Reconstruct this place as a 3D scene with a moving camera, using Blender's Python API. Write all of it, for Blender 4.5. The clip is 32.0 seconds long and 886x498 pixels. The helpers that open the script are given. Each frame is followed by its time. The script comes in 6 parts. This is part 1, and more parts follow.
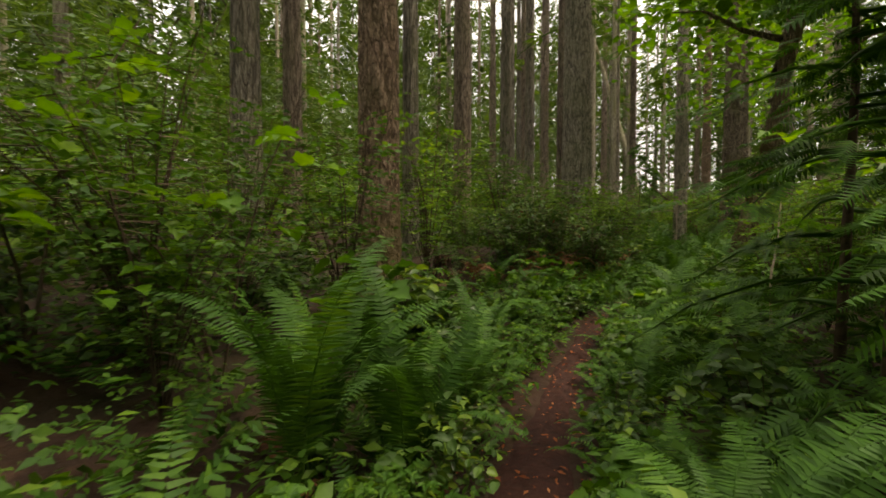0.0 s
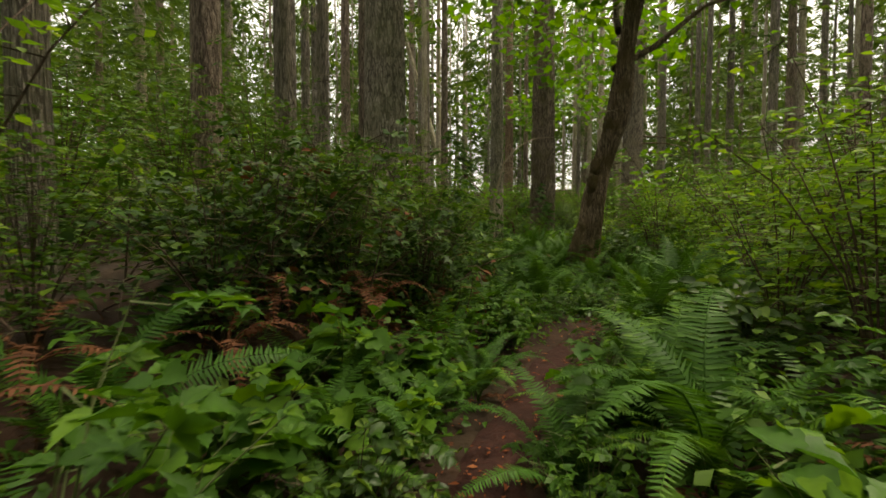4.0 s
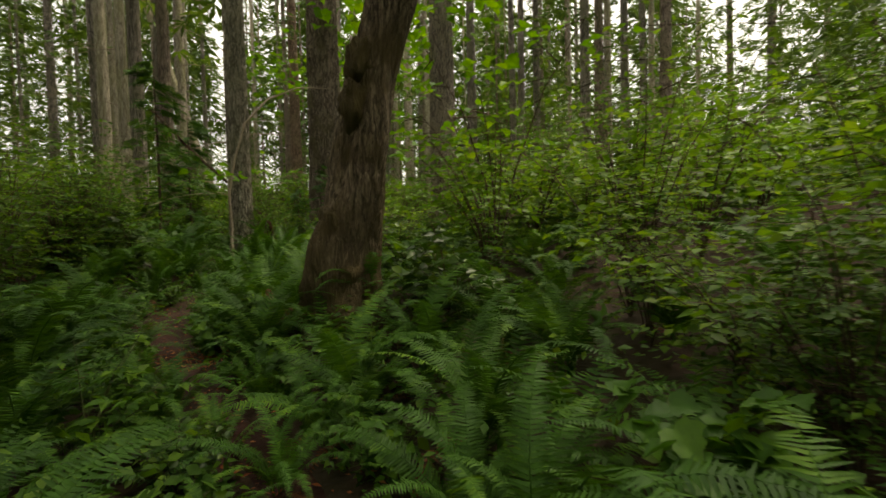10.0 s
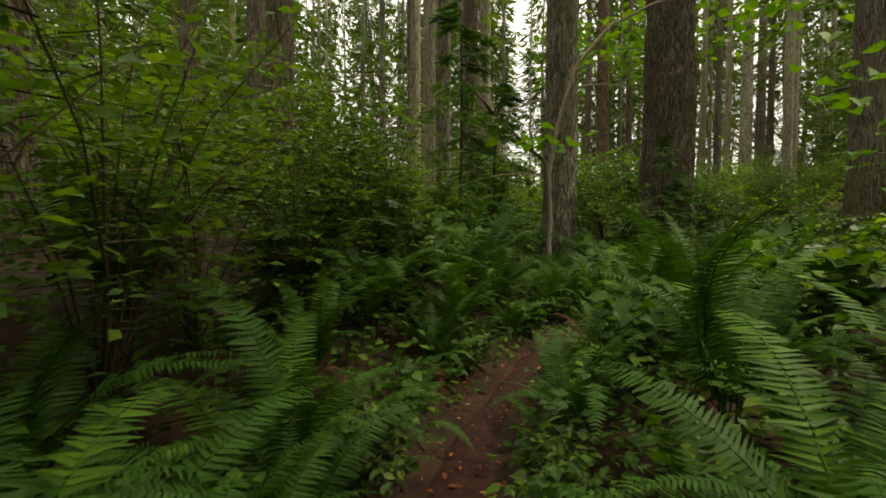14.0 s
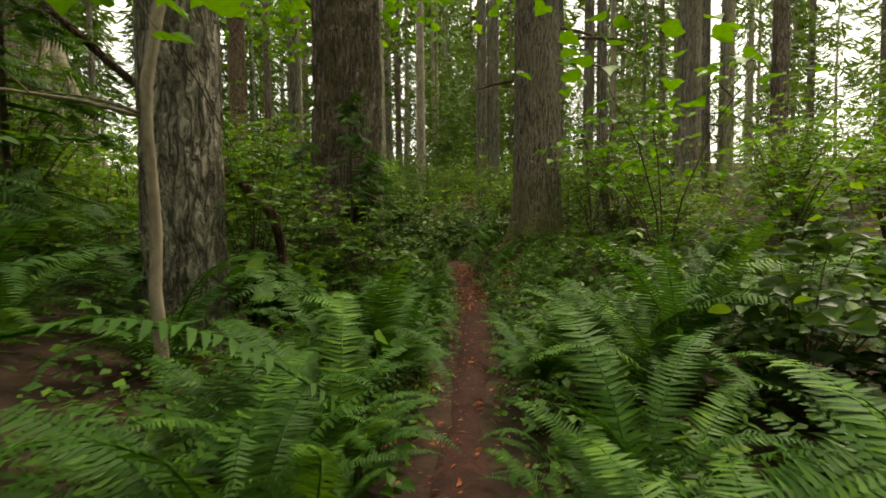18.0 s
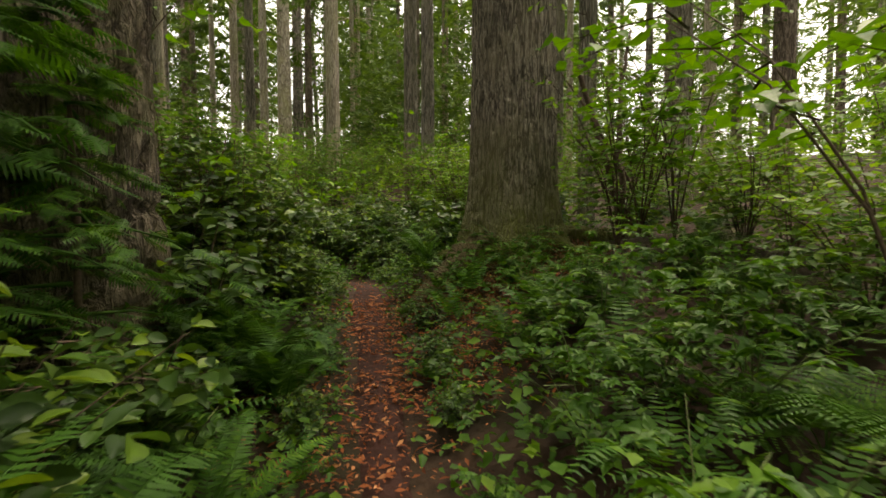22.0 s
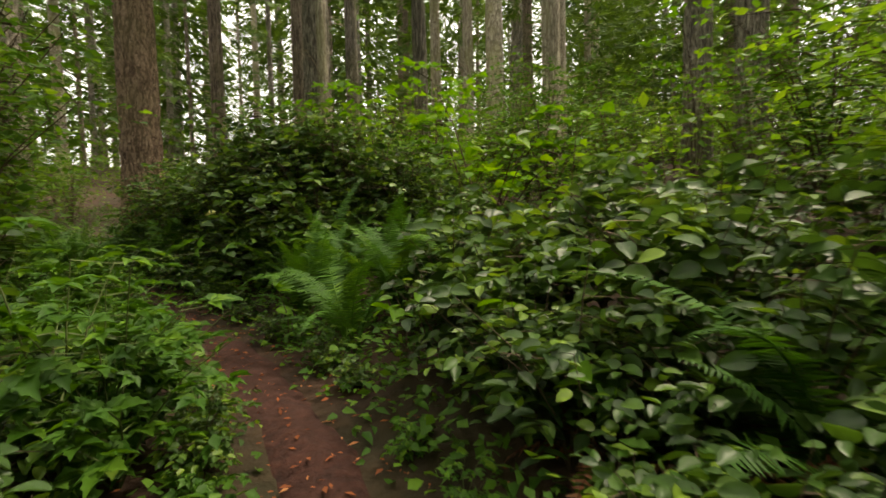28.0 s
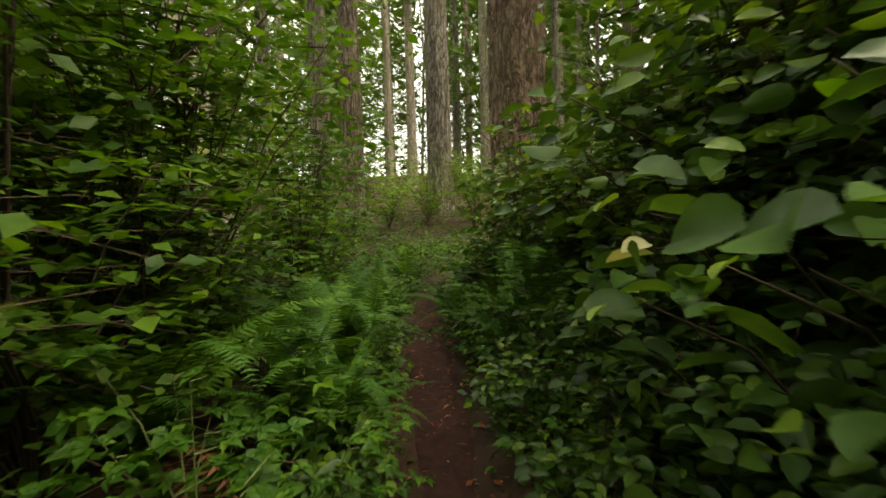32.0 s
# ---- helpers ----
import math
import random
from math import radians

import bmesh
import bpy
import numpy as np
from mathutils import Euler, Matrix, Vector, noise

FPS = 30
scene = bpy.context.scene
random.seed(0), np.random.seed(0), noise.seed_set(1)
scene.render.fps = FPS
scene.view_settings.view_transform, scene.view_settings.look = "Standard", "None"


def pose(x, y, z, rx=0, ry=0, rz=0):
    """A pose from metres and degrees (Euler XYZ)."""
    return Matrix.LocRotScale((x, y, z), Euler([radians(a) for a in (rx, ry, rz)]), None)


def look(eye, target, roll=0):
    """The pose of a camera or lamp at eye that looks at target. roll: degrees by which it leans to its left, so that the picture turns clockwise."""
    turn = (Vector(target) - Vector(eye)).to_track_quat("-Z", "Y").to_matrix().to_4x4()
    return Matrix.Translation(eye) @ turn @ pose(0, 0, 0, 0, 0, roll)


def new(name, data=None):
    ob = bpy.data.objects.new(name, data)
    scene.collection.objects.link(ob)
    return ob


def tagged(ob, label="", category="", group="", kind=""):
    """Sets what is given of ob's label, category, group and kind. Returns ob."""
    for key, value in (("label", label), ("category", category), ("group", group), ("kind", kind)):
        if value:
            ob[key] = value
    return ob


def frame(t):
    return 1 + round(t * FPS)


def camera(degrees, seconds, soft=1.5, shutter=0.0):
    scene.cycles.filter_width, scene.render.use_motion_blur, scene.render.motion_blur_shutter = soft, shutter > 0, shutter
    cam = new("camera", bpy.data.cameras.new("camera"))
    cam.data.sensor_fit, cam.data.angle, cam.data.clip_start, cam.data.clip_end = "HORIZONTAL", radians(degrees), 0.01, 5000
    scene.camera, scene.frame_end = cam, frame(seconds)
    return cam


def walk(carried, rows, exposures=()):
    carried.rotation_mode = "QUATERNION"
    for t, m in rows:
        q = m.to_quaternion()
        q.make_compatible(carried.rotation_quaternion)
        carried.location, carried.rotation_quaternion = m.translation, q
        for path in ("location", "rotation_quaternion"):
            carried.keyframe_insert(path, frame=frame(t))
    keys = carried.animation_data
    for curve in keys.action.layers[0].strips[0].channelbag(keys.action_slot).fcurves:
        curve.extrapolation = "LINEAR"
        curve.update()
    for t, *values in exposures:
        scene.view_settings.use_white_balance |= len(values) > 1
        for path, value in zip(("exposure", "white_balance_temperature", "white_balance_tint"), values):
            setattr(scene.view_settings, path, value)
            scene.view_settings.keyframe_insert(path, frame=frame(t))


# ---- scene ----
cam = camera(86.6, 32.0, soft=1.6, shutter=0.2)
PATH = [
    (0.0, pose(0.591, -17.187, 1.238, 87.80, 0.00, 27.77)),
    (0.5, pose(0.374, -16.704, 1.226, 87.80, 0.30, 19.37)),
    (1.0, pose(0.255, -16.174, 1.236, 87.70, 0.50, 12.87)),
    (1.5, pose(0.089, -15.593, 1.205, 87.30, 0.30, 10.87)),
    (2.0, pose(-0.094, -14.915, 1.148, 87.20, 0.40, 10.57)),
    (2.5, pose(-0.214, -14.293, 1.167, 87.20, 0.40, 10.27)),
    (4.5, pose(-0.449, -12.009, 1.187, 87.80, 0.00, 1.49)),
    (5.0, pose(-0.454, -11.389, 1.216, 87.90, 0.20, -2.71)),
    (5.5, pose(-0.459, -10.821, 1.215, 87.80, 0.40, -8.91)),
    (6.0, pose(-0.357, -10.271, 1.226, 87.80, 0.80, -16.61)),
    (6.5, pose(-0.172, -9.730, 1.300, 87.80, 0.90, -20.71)),
    (7.0, pose(0.003, -9.168, 1.320, 87.50, 1.10, -26.01)),
    (7.5, pose(0.232, -8.657, 1.343, 87.50, 1.50, -27.91)),
    (8.0, pose(0.460, -8.136, 1.365, 87.40, 1.50, -28.31)),
    (8.5, pose(0.720, -7.613, 1.345, 87.40, 1.70, -28.41)),
    (9.0, pose(1.022, -7.090, 1.315, 87.40, 1.70, -27.71)),
    (9.5, pose(1.291, -6.526, 1.252, 87.50, 1.70, -24.51)),
    (10.0, pose(1.539, -5.962, 1.136, 87.70, 1.40, -16.91)),
    (10.5, pose(1.672, -5.380, 1.051, 87.80, 0.90, -7.31)),
    (11.0, pose(1.720, -4.811, 1.071, 88.00, 0.60, 2.39)),
    (11.5, pose(1.696, -4.317, 1.115, 88.00, 0.30, 11.89)),
    (12.0, pose(1.514, -3.775, 1.125, 87.90, -0.10, 17.29)),
    (12.5, pose(1.310, -3.223, 1.125, 87.80, -0.30, 18.89)),
    (13.0, pose(1.034, -2.714, 1.126, 87.80, -0.40, 19.49)),
    (13.5, pose(0.716, -2.207, 1.180, 87.70, -0.50, 18.69)),
    (15.5, pose(0.000, 0.000, 1.200, 87.80, 1.30, 0.00)),
    (16.0, pose(-0.096, 0.544, 1.248, 87.60, 1.00, -6.80)),
    (16.5, pose(-0.048, 1.120, 1.248, 87.40, 1.10, -12.90)),
    (17.0, pose(0.016, 1.632, 1.248, 87.30, 0.80, -17.50)),
    (17.5, pose(0.112, 2.192, 1.280, 87.20, 0.60, -22.50)),
    (18.0, pose(0.304, 2.720, 1.328, 87.20, 0.50, -26.50)),
    (18.5, pose(0.528, 3.296, 1.296, 87.00, 0.30, -30.40)),
    (19.0, pose(0.800, 3.808, 1.312, 87.10, 0.40, -34.40)),
    (19.5, pose(1.136, 4.272, 1.360, 87.00, 0.30, -35.00)),
    (20.0, pose(1.456, 4.832, 1.376, 87.00, 0.10, -35.50)),
    (20.5, pose(1.776, 5.344, 1.360, 87.00, 0.10, -35.70)),
    (21.0, pose(2.096, 5.856, 1.328, 87.10, 0.10, -35.70)),
    (21.5, pose(2.416, 6.416, 1.280, 87.10, 0.20, -35.60)),
    (22.0, pose(2.800, 6.912, 1.280, 87.10, 0.20, -35.20)),
    (22.5, pose(3.120, 7.536, 1.248, 87.00, 0.10, -33.90)),
    (23.0, pose(3.472, 8.144, 1.264, 87.10, 0.30, -32.90)),
    (23.5, pose(3.792, 8.704, 1.296, 87.20, 0.20, -32.10)),
    (24.0, pose(4.016, 9.296, 1.344, 87.20, 0.20, -31.20)),
    (24.5, pose(4.272, 9.840, 1.408, 87.20, 0.30, -29.70)),
    (26.5, pose(5.190, 11.849, 1.637, 86.90, 0.70, -26.30)),
    (27.0, pose(5.439, 12.322, 1.658, 87.00, 0.90, -24.50)),
    (27.5, pose(5.690, 12.824, 1.616, 86.90, 1.00, -17.00)),
    (28.0, pose(5.841, 13.381, 1.533, 86.90, 1.30, -7.10)),
    (28.5, pose(5.943, 13.942, 1.533, 87.20, 1.60, 3.80)),
    (29.0, pose(5.889, 14.404, 1.595, 87.70, 1.40, 15.80)),
    (29.5, pose(5.737, 14.860, 1.637, 87.80, 1.30, 22.50)),
    (30.0, pose(5.545, 15.308, 1.741, 87.90, 1.40, 25.40)),
    (30.5, pose(5.353, 15.788, 1.762, 87.80, 1.40, 29.10)),
    (31.0, pose(5.001, 16.460, 1.741, 87.40, 1.60, 31.60)),
    (31.5, pose(4.681, 17.132, 1.762, 87.60, 1.90, 35.50)),
    (32.0, pose(4.297, 17.740, 1.782, 87.70, 1.70, 39.20)),
]
walk(cam, PATH, [(0.0, 0.95, 8400, 13.5), (2.0, 0.8, 8400, 12.5), (5.0, 1.03, 8400, 8.5), (10.0, 0.82, 8400, 8.5), (11.0, 0.88, 8400, 9.5), (12.0, 0.78, 8400, 9.0), (13.0, 0.8, 8400, 8.0), (16.0, 1.12, 8400, 7.5), (19.0, 1.25, 8300, 6.0), (23.0, 1.45, 8300, 12.5), (24.0, 1.52, 8300, 12.5), (27.0, 1.45, 8300, 8.5), (29.0, 1.6, 8300, 8.5), (31.0, 1.7, 8300, 7.0), (32.0, 1.6, 8300, 6.5)])

# ---- sky and sun: bright overcast ----
world = bpy.data.worlds.new("world")
scene.world = world
world.use_nodes = True
wn = world.node_tree.nodes
sky = wn.new("ShaderNodeTexSky")
sky.sky_type = "NISHITA"
sky.sun_disc = False
sky.sun_elevation, sky.sun_rotation = radians(61), radians(72)
sky.dust_density, sky.air_density, sky.ozone_density = 4.0, 1.6, 1.0
wash = wn.new("ShaderNodeMix")
wash.data_type = "RGBA"
wash.inputs[0].default_value = 0.8
# an overcast sky: about three times brighter overhead than at the horizon
heading = wn.new("ShaderNodeTexCoord")
axes = wn.new("ShaderNodeSeparateXYZ")
cloud = wn.new("ShaderNodeValToRGB")
cloud.color_ramp.elements[0].position, cloud.color_ramp.elements[0].color = 0.0, (5.7, 6.0, 6.5, 1)
cloud.color_ramp.elements[1].position, cloud.color_ramp.elements[1].color = 1.0, (14.6, 15.0, 15.4, 1)
world.node_tree.links.new(heading.outputs["Generated"], axes.inputs[0])
world.node_tree.links.new(axes.outputs[2], cloud.inputs[0])
world.node_tree.links.new(cloud.outputs[0], wash.inputs[7])
world.node_tree.links.new(sky.outputs[0], wash.inputs[6])
world.node_tree.links.new(wash.outputs[2], wn["Background"].inputs[0])
wn["Background"].inputs[1].default_value = 0.12
lamp = bpy.data.lights.new("sun", "SUN")
lamp.energy, lamp.angle, lamp.color = 2.0, radians(14), (1.0, 0.96, 0.88)
sun = new("sun", lamp)
sun.matrix_world = look((30 * math.sin(radians(72)), 30 * math.cos(radians(72)), 54.1), (0, 0, 0))

# ---- materials ----
rng = np.random.default_rng(11)


def shader(name):
    m = bpy.data.materials.new(name)
    m.use_nodes = True
    nt = m.node_tree
    return m, nt, nt.nodes, nt.links, nt.nodes["Principled BSDF"]


def ramp(nodes, stops):
    r = nodes.new("ShaderNodeValToRGB")
    while len(r.color_ramp.elements) < len(stops):
        r.color_ramp.elements.new(0.5)
    for e, (p, c) in zip(r.color_ramp.elements, stops):
        e.position, e.color = p, (*c, 1)
    return r


def leaf_material(name, dark, mid, light, gloss=0.42, through_light=0.35, per_object=False, sheen=0.22):
    """Leaf: colour differs leaf by leaf, blotches on the blade, some light passes through."""
    m, nt, nodes, links, b = shader(name)
    dark, mid, light = [(red * 1.12, green, blue * 1.05) for red, green, blue in (dark, mid, light)]
    geo = nodes.new("ShaderNodeNewGeometry")
    info = nodes.new("ShaderNodeObjectInfo")
    r = ramp(nodes, [(0.0, dark), (0.64, mid), (0.95, light), (1.0, light)])
    mixv = nodes.new("ShaderNodeMath")
    mixv.operation = "MULTIPLY_ADD"
    mixv.inputs[1].default_value = 0.35 if per_object else 0.75
    links.new(geo.outputs["Random Per Island"], mixv.inputs[0])
    add = nodes.new("ShaderNodeMath")
    add.operation = "MULTIPLY"
    add.inputs[1].default_value = 0.6 if per_object else 0.2
    links.new(info.outputs["Random"], add.inputs[0])
    links.new(add.outputs[0], mixv.inputs[2])
    links.new(mixv.outputs[0], r.inputs[0])
    tex = nodes.new("ShaderNodeTexCoord")
    n = nodes.new("ShaderNodeTexNoise")
    n.inputs["Scale"].default_value = 22
    n.inputs["Detail"].default_value = 5
    links.new(tex.outputs["Object"], n.inputs["Vector"])
    mul = nodes.new("ShaderNodeMix")
    mul.data_type, mul.blend_type = "RGBA", "MULTIPLY"
    mul.inputs[0].default_value = 0.45
    links.new(r.outputs[0], mul.inputs[6])
    nr = ramp(nodes, [(0.3, (0.55, 0.55, 0.5)), (0.7, (1.25, 1.2, 1.0))])
    links.new(n.outputs[0], nr.inputs[0])
    links.new(nr.outputs[0], mul.inputs[7])
    links.new(mul.outputs[2], b.inputs["Base Color"])
    b.inputs["Roughness"].default_value = gloss
    b.inputs["Specular IOR Level"].default_value = sheen
    bump = nodes.new("ShaderNodeBump")
    bump.inputs["Strength"].default_value = 0.25
    bump.inputs["Distance"].default_value = 0.01
    links.new(n.outputs[0], bump.inputs["Height"])
    links.new(bump.outputs[0], b.inputs["Normal"])
    tl = nodes.new("ShaderNodeBsdfTranslucent")
    warm = nodes.new("ShaderNodeMix")
    warm.data_type, warm.blend_type = "RGBA", "MULTIPLY"
    warm.inputs[0].default_value = 1.0
    warm.inputs[7].default_value = (1.3, 1.22, 0.5, 1)
    links.new(mul.outputs[2], warm.inputs[6])
    links.new(warm.outputs[2], tl.inputs[0])
    mx = nodes.new("ShaderNodeMixShader")
    mx.inputs[0].default_value = through_light
    links.new(b.outputs[0], mx.inputs[1])
    links.new(tl.outputs[0], mx.inputs[2])
    links.new(mx.outputs[0], nodes["Material Output"].inputs[0])
    return m


def rough_material(name, stops, scale=8.0, stretch=(1, 1, 1), bump_strength=0.6, bump_distance=0.02, rough=0.9, stain=None, stain_scale=1.2, moss_top=None):
    """Bark, soil, wood: two scales of noise in colour and relief; stain: (colour, amount) of large blotches."""
    m, nt, nodes, links, b = shader(name)
    tex = nodes.new("ShaderNodeTexCoord")
    mp = nodes.new("ShaderNodeMapping")
    mp.inputs["Scale"].default_value = stretch
    links.new(tex.outputs["Object"], mp.inputs[0])
    n = nodes.new("ShaderNodeTexNoise")
    n.inputs["Scale"].default_value, n.inputs["Detail"].default_value, n.inputs["Roughness"].default_value = scale, 8, 0.62
    links.new(mp.outputs[0], n.inputs["Vector"])
    r = ramp(nodes, stops)
    links.new(n.outputs[0], r.inputs[0])
    col = r.outputs[0]
    if stain:
        n2 = nodes.new("ShaderNodeTexNoise")
        n2.inputs["Scale"].default_value, n2.inputs["Detail"].default_value = stain_scale, 4
        links.new(tex.outputs["Object"], n2.inputs["Vector"])
        r2 = ramp(nodes, [(0.48, (0, 0, 0)), (0.66, (stain[1],) * 3)])
        links.new(n2.outputs[0], r2.inputs[0])
        mx = nodes.new("ShaderNodeMix")
        mx.data_type = "RGBA"
        mx.inputs[7].default_value = (*stain[0], 1)
        links.new(r2.outputs[0], mx.inputs[0])
        links.new(col, mx.inputs[6])
        col = mx.outputs[2]
    if moss_top:
        colour, low, high = moss_top
        sep = nodes.new("ShaderNodeSeparateXYZ")
        links.new(tex.outputs["Object"], sep.inputs[0])
        wob = nodes.new("ShaderNodeMath")
        wob.operation = "MULTIPLY_ADD"
        wob.inputs[1].default_value = -1.3
        links.new(n.outputs[0], wob.inputs[0])
        links.new(sep.outputs[2], wob.inputs[2])
        fade = nodes.new("ShaderNodeMapRange")
        fade.inputs[1].default_value, fade.inputs[2].default_value = low - 0.65, high - 0.65
        fade.inputs[3].default_value, fade.inputs[4].default_value = 0.85, 0.0
        links.new(wob.outputs[0], fade.inputs[0])
        mx = nodes.new("ShaderNodeMix")
        mx.data_type = "RGBA"
        mx.inputs[7].default_value = (*colour, 1)
        links.new(fade.outputs[0], mx.inputs[0])
        links.new(col, mx.inputs[6])
        col = mx.outputs[2]
    links.new(col, b.inputs["Base Color"])
    b.inputs["Roughness"].default_value = rough
    b.inputs["Specular IOR Level"].default_value = 0.25
    bump = nodes.new("ShaderNodeBump")
    bump.inputs["Strength"].default_value, bump.inputs["Distance"].default_value = bump_strength, bump_distance
    links.new(n.outputs[0], bump.inputs["Height"])
    links.new(bump.outputs[0], b.inputs["Normal"])
    return m

def bark_material(name, stops, plates, tall, crack=0.55, bump_strength=0.9, bump_distance=0.03, stain=None, stain_scale=1.2, moss=None, wander=1.6):
    """Bark: upright plates between furrows painted dark (own tone and crevice shade), fine grain on them, large
    blotches; moss: (colour, low, high) from the foot up.
    """
    m, nt, nodes, links, b = shader(name)
    tex = nodes.new("ShaderNodeTexCoord")
    mp = nodes.new("ShaderNodeMapping")
    mp.inputs["Scale"].default_value = (plates, plates, tall)
    links.new(tex.outputs["Object"], mp.inputs[0])
    warp = nodes.new("ShaderNodeTexNoise")
    warp.inputs["Scale"].default_value, warp.inputs["Detail"].default_value = 0.9, 5
    links.new(mp.outputs[0], warp.inputs["Vector"])
    shift = nodes.new("ShaderNodeVectorMath")
    shift.operation = "MULTIPLY_ADD"
    shift.inputs[1].default_value = (wander, wander, wander)
    links.new(warp.outputs[1], shift.inputs[0])
    links.new(mp.outputs[0], shift.inputs[2])
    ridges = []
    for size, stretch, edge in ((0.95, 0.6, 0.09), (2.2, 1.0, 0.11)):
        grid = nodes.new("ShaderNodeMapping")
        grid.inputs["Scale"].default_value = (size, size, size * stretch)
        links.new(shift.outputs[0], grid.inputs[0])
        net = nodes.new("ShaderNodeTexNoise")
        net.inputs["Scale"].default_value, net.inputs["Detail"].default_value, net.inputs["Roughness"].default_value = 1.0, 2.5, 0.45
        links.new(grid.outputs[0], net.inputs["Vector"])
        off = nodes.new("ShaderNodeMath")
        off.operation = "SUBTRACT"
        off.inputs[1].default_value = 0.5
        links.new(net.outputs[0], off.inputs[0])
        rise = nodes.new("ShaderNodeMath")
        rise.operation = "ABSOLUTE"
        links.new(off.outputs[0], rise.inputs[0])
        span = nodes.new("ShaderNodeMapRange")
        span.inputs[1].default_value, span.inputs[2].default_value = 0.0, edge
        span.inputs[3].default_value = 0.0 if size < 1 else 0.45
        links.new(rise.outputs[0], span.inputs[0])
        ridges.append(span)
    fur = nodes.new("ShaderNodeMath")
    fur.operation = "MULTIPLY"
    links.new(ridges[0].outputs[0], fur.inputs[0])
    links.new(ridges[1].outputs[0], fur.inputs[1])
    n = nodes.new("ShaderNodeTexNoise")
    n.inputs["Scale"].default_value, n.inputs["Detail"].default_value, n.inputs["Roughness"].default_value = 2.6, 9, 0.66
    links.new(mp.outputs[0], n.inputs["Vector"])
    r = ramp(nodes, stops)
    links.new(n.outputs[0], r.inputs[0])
    # furrow colour: dark bark tone with crevice shade painted in
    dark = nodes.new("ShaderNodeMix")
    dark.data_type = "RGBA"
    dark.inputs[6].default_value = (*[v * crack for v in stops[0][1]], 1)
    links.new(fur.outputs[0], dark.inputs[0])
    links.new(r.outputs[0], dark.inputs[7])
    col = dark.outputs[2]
    n2 = nodes.new("ShaderNodeTexNoise")
    n2.inputs["Scale"].default_value, n2.inputs["Detail"].default_value = stain_scale, 5
    links.new(tex.outputs["Object"], n2.inputs["Vector"])
    if stain:
        r2 = ramp(nodes, [(0.46, (0, 0, 0)), (0.66, (stain[1],) * 3)])
        links.new(n2.outputs[0], r2.inputs[0])
        mx = nodes.new("ShaderNodeMix")
        mx.data_type = "RGBA"
        mx.inputs[7].default_value = (*stain[0], 1)
        links.new(r2.outputs[0], mx.inputs[0])
        links.new(col, mx.inputs[6])
        col = mx.outputs[2]
    if moss:
        colour, low, high = moss
        sep = nodes.new("ShaderNodeSeparateXYZ")
        links.new(tex.outputs["Object"], sep.inputs[0])
        wob = nodes.new("ShaderNodeMath")
        wob.operation = "MULTIPLY_ADD"
        wob.inputs[1].default_value = -1.6
        links.new(n2.outputs[0], wob.inputs[0])
        links.new(sep.outputs[2], wob.inputs[2])
        fade = nodes.new("ShaderNodeMapRange")
        fade.inputs[1].default_value, fade.inputs[2].default_value = low - 0.8, high - 0.8
        fade.inputs[3].default_value, fade.inputs[4].default_value = 0.9, 0.0
        links.new(wob.outputs[0], fade.inputs[0])
        grow = nodes.new("ShaderNodeMath")
        grow.operation = "MULTIPLY"
        links.new(fade.outputs[0], grow.inputs[0])
        patch = ramp(nodes, [(0.3, (0.25, 0.25, 0.25)), (0.55, (1, 1, 1))])
        links.new(n.outputs[0], patch.inputs[0])
        links.new(patch.outputs[0], grow.inputs[1])
        mx = nodes.new("ShaderNodeMix")
        mx.data_type = "RGBA"
        mx.inputs[7].default_value = (*colour, 1)
        links.new(grow.outputs[0], mx.inputs[0])
        links.new(col, mx.inputs[6])
        col = mx.outputs[2]
    links.new(col, b.inputs["Base Color"])
    b.inputs["Roughness"].default_value = 0.92
    b.inputs["Specular IOR Level"].default_value = 0.2
    relief = nodes.new("ShaderNodeMath")
    relief.operation = "MULTIPLY_ADD"
    relief.inputs[1].default_value = 0.5
    links.new(n.outputs[0], relief.inputs[0])
    links.new(fur.outputs[0], relief.inputs[2])
    bump = nodes.new("ShaderNodeBump")
    bump.inputs["Strength"].default_value, bump.inputs["Distance"].default_value = bump_strength, bump_distance
    links.new(relief.outputs[0], bump.inputs["Height"])
    links.new(bump.outputs[0], b.inputs["Normal"])
    return m


RED = [(0.25, (0.12, 0.072, 0.05)), (0.5, (0.30, 0.20, 0.145)), (0.75, (0.46, 0.345, 0.265))]
GREY = [(0.25, (0.15, 0.128, 0.10)), (0.5, (0.34, 0.30, 0.24)), (0.75, (0.5, 0.455, 0.375))]
LIGHT = [(0.25, (0.22, 0.185, 0.135)), (0.5, (0.42, 0.37, 0.28)), (0.75, (0.58, 0.52, 0.42))]
ROT = [(0.25, (0.05, 0.022, 0.014)), (0.5, (0.13, 0.062, 0.04)), (0.75, (0.24, 0.155, 0.11))]
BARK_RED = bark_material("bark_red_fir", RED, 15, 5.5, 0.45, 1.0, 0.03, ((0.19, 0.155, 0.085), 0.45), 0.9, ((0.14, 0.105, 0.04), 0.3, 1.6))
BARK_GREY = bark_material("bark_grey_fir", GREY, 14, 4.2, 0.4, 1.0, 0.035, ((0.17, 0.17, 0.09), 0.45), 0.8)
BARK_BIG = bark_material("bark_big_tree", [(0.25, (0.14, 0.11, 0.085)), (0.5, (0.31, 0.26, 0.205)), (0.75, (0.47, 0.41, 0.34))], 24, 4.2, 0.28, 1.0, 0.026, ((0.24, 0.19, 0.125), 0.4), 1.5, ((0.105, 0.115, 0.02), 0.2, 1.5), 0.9)
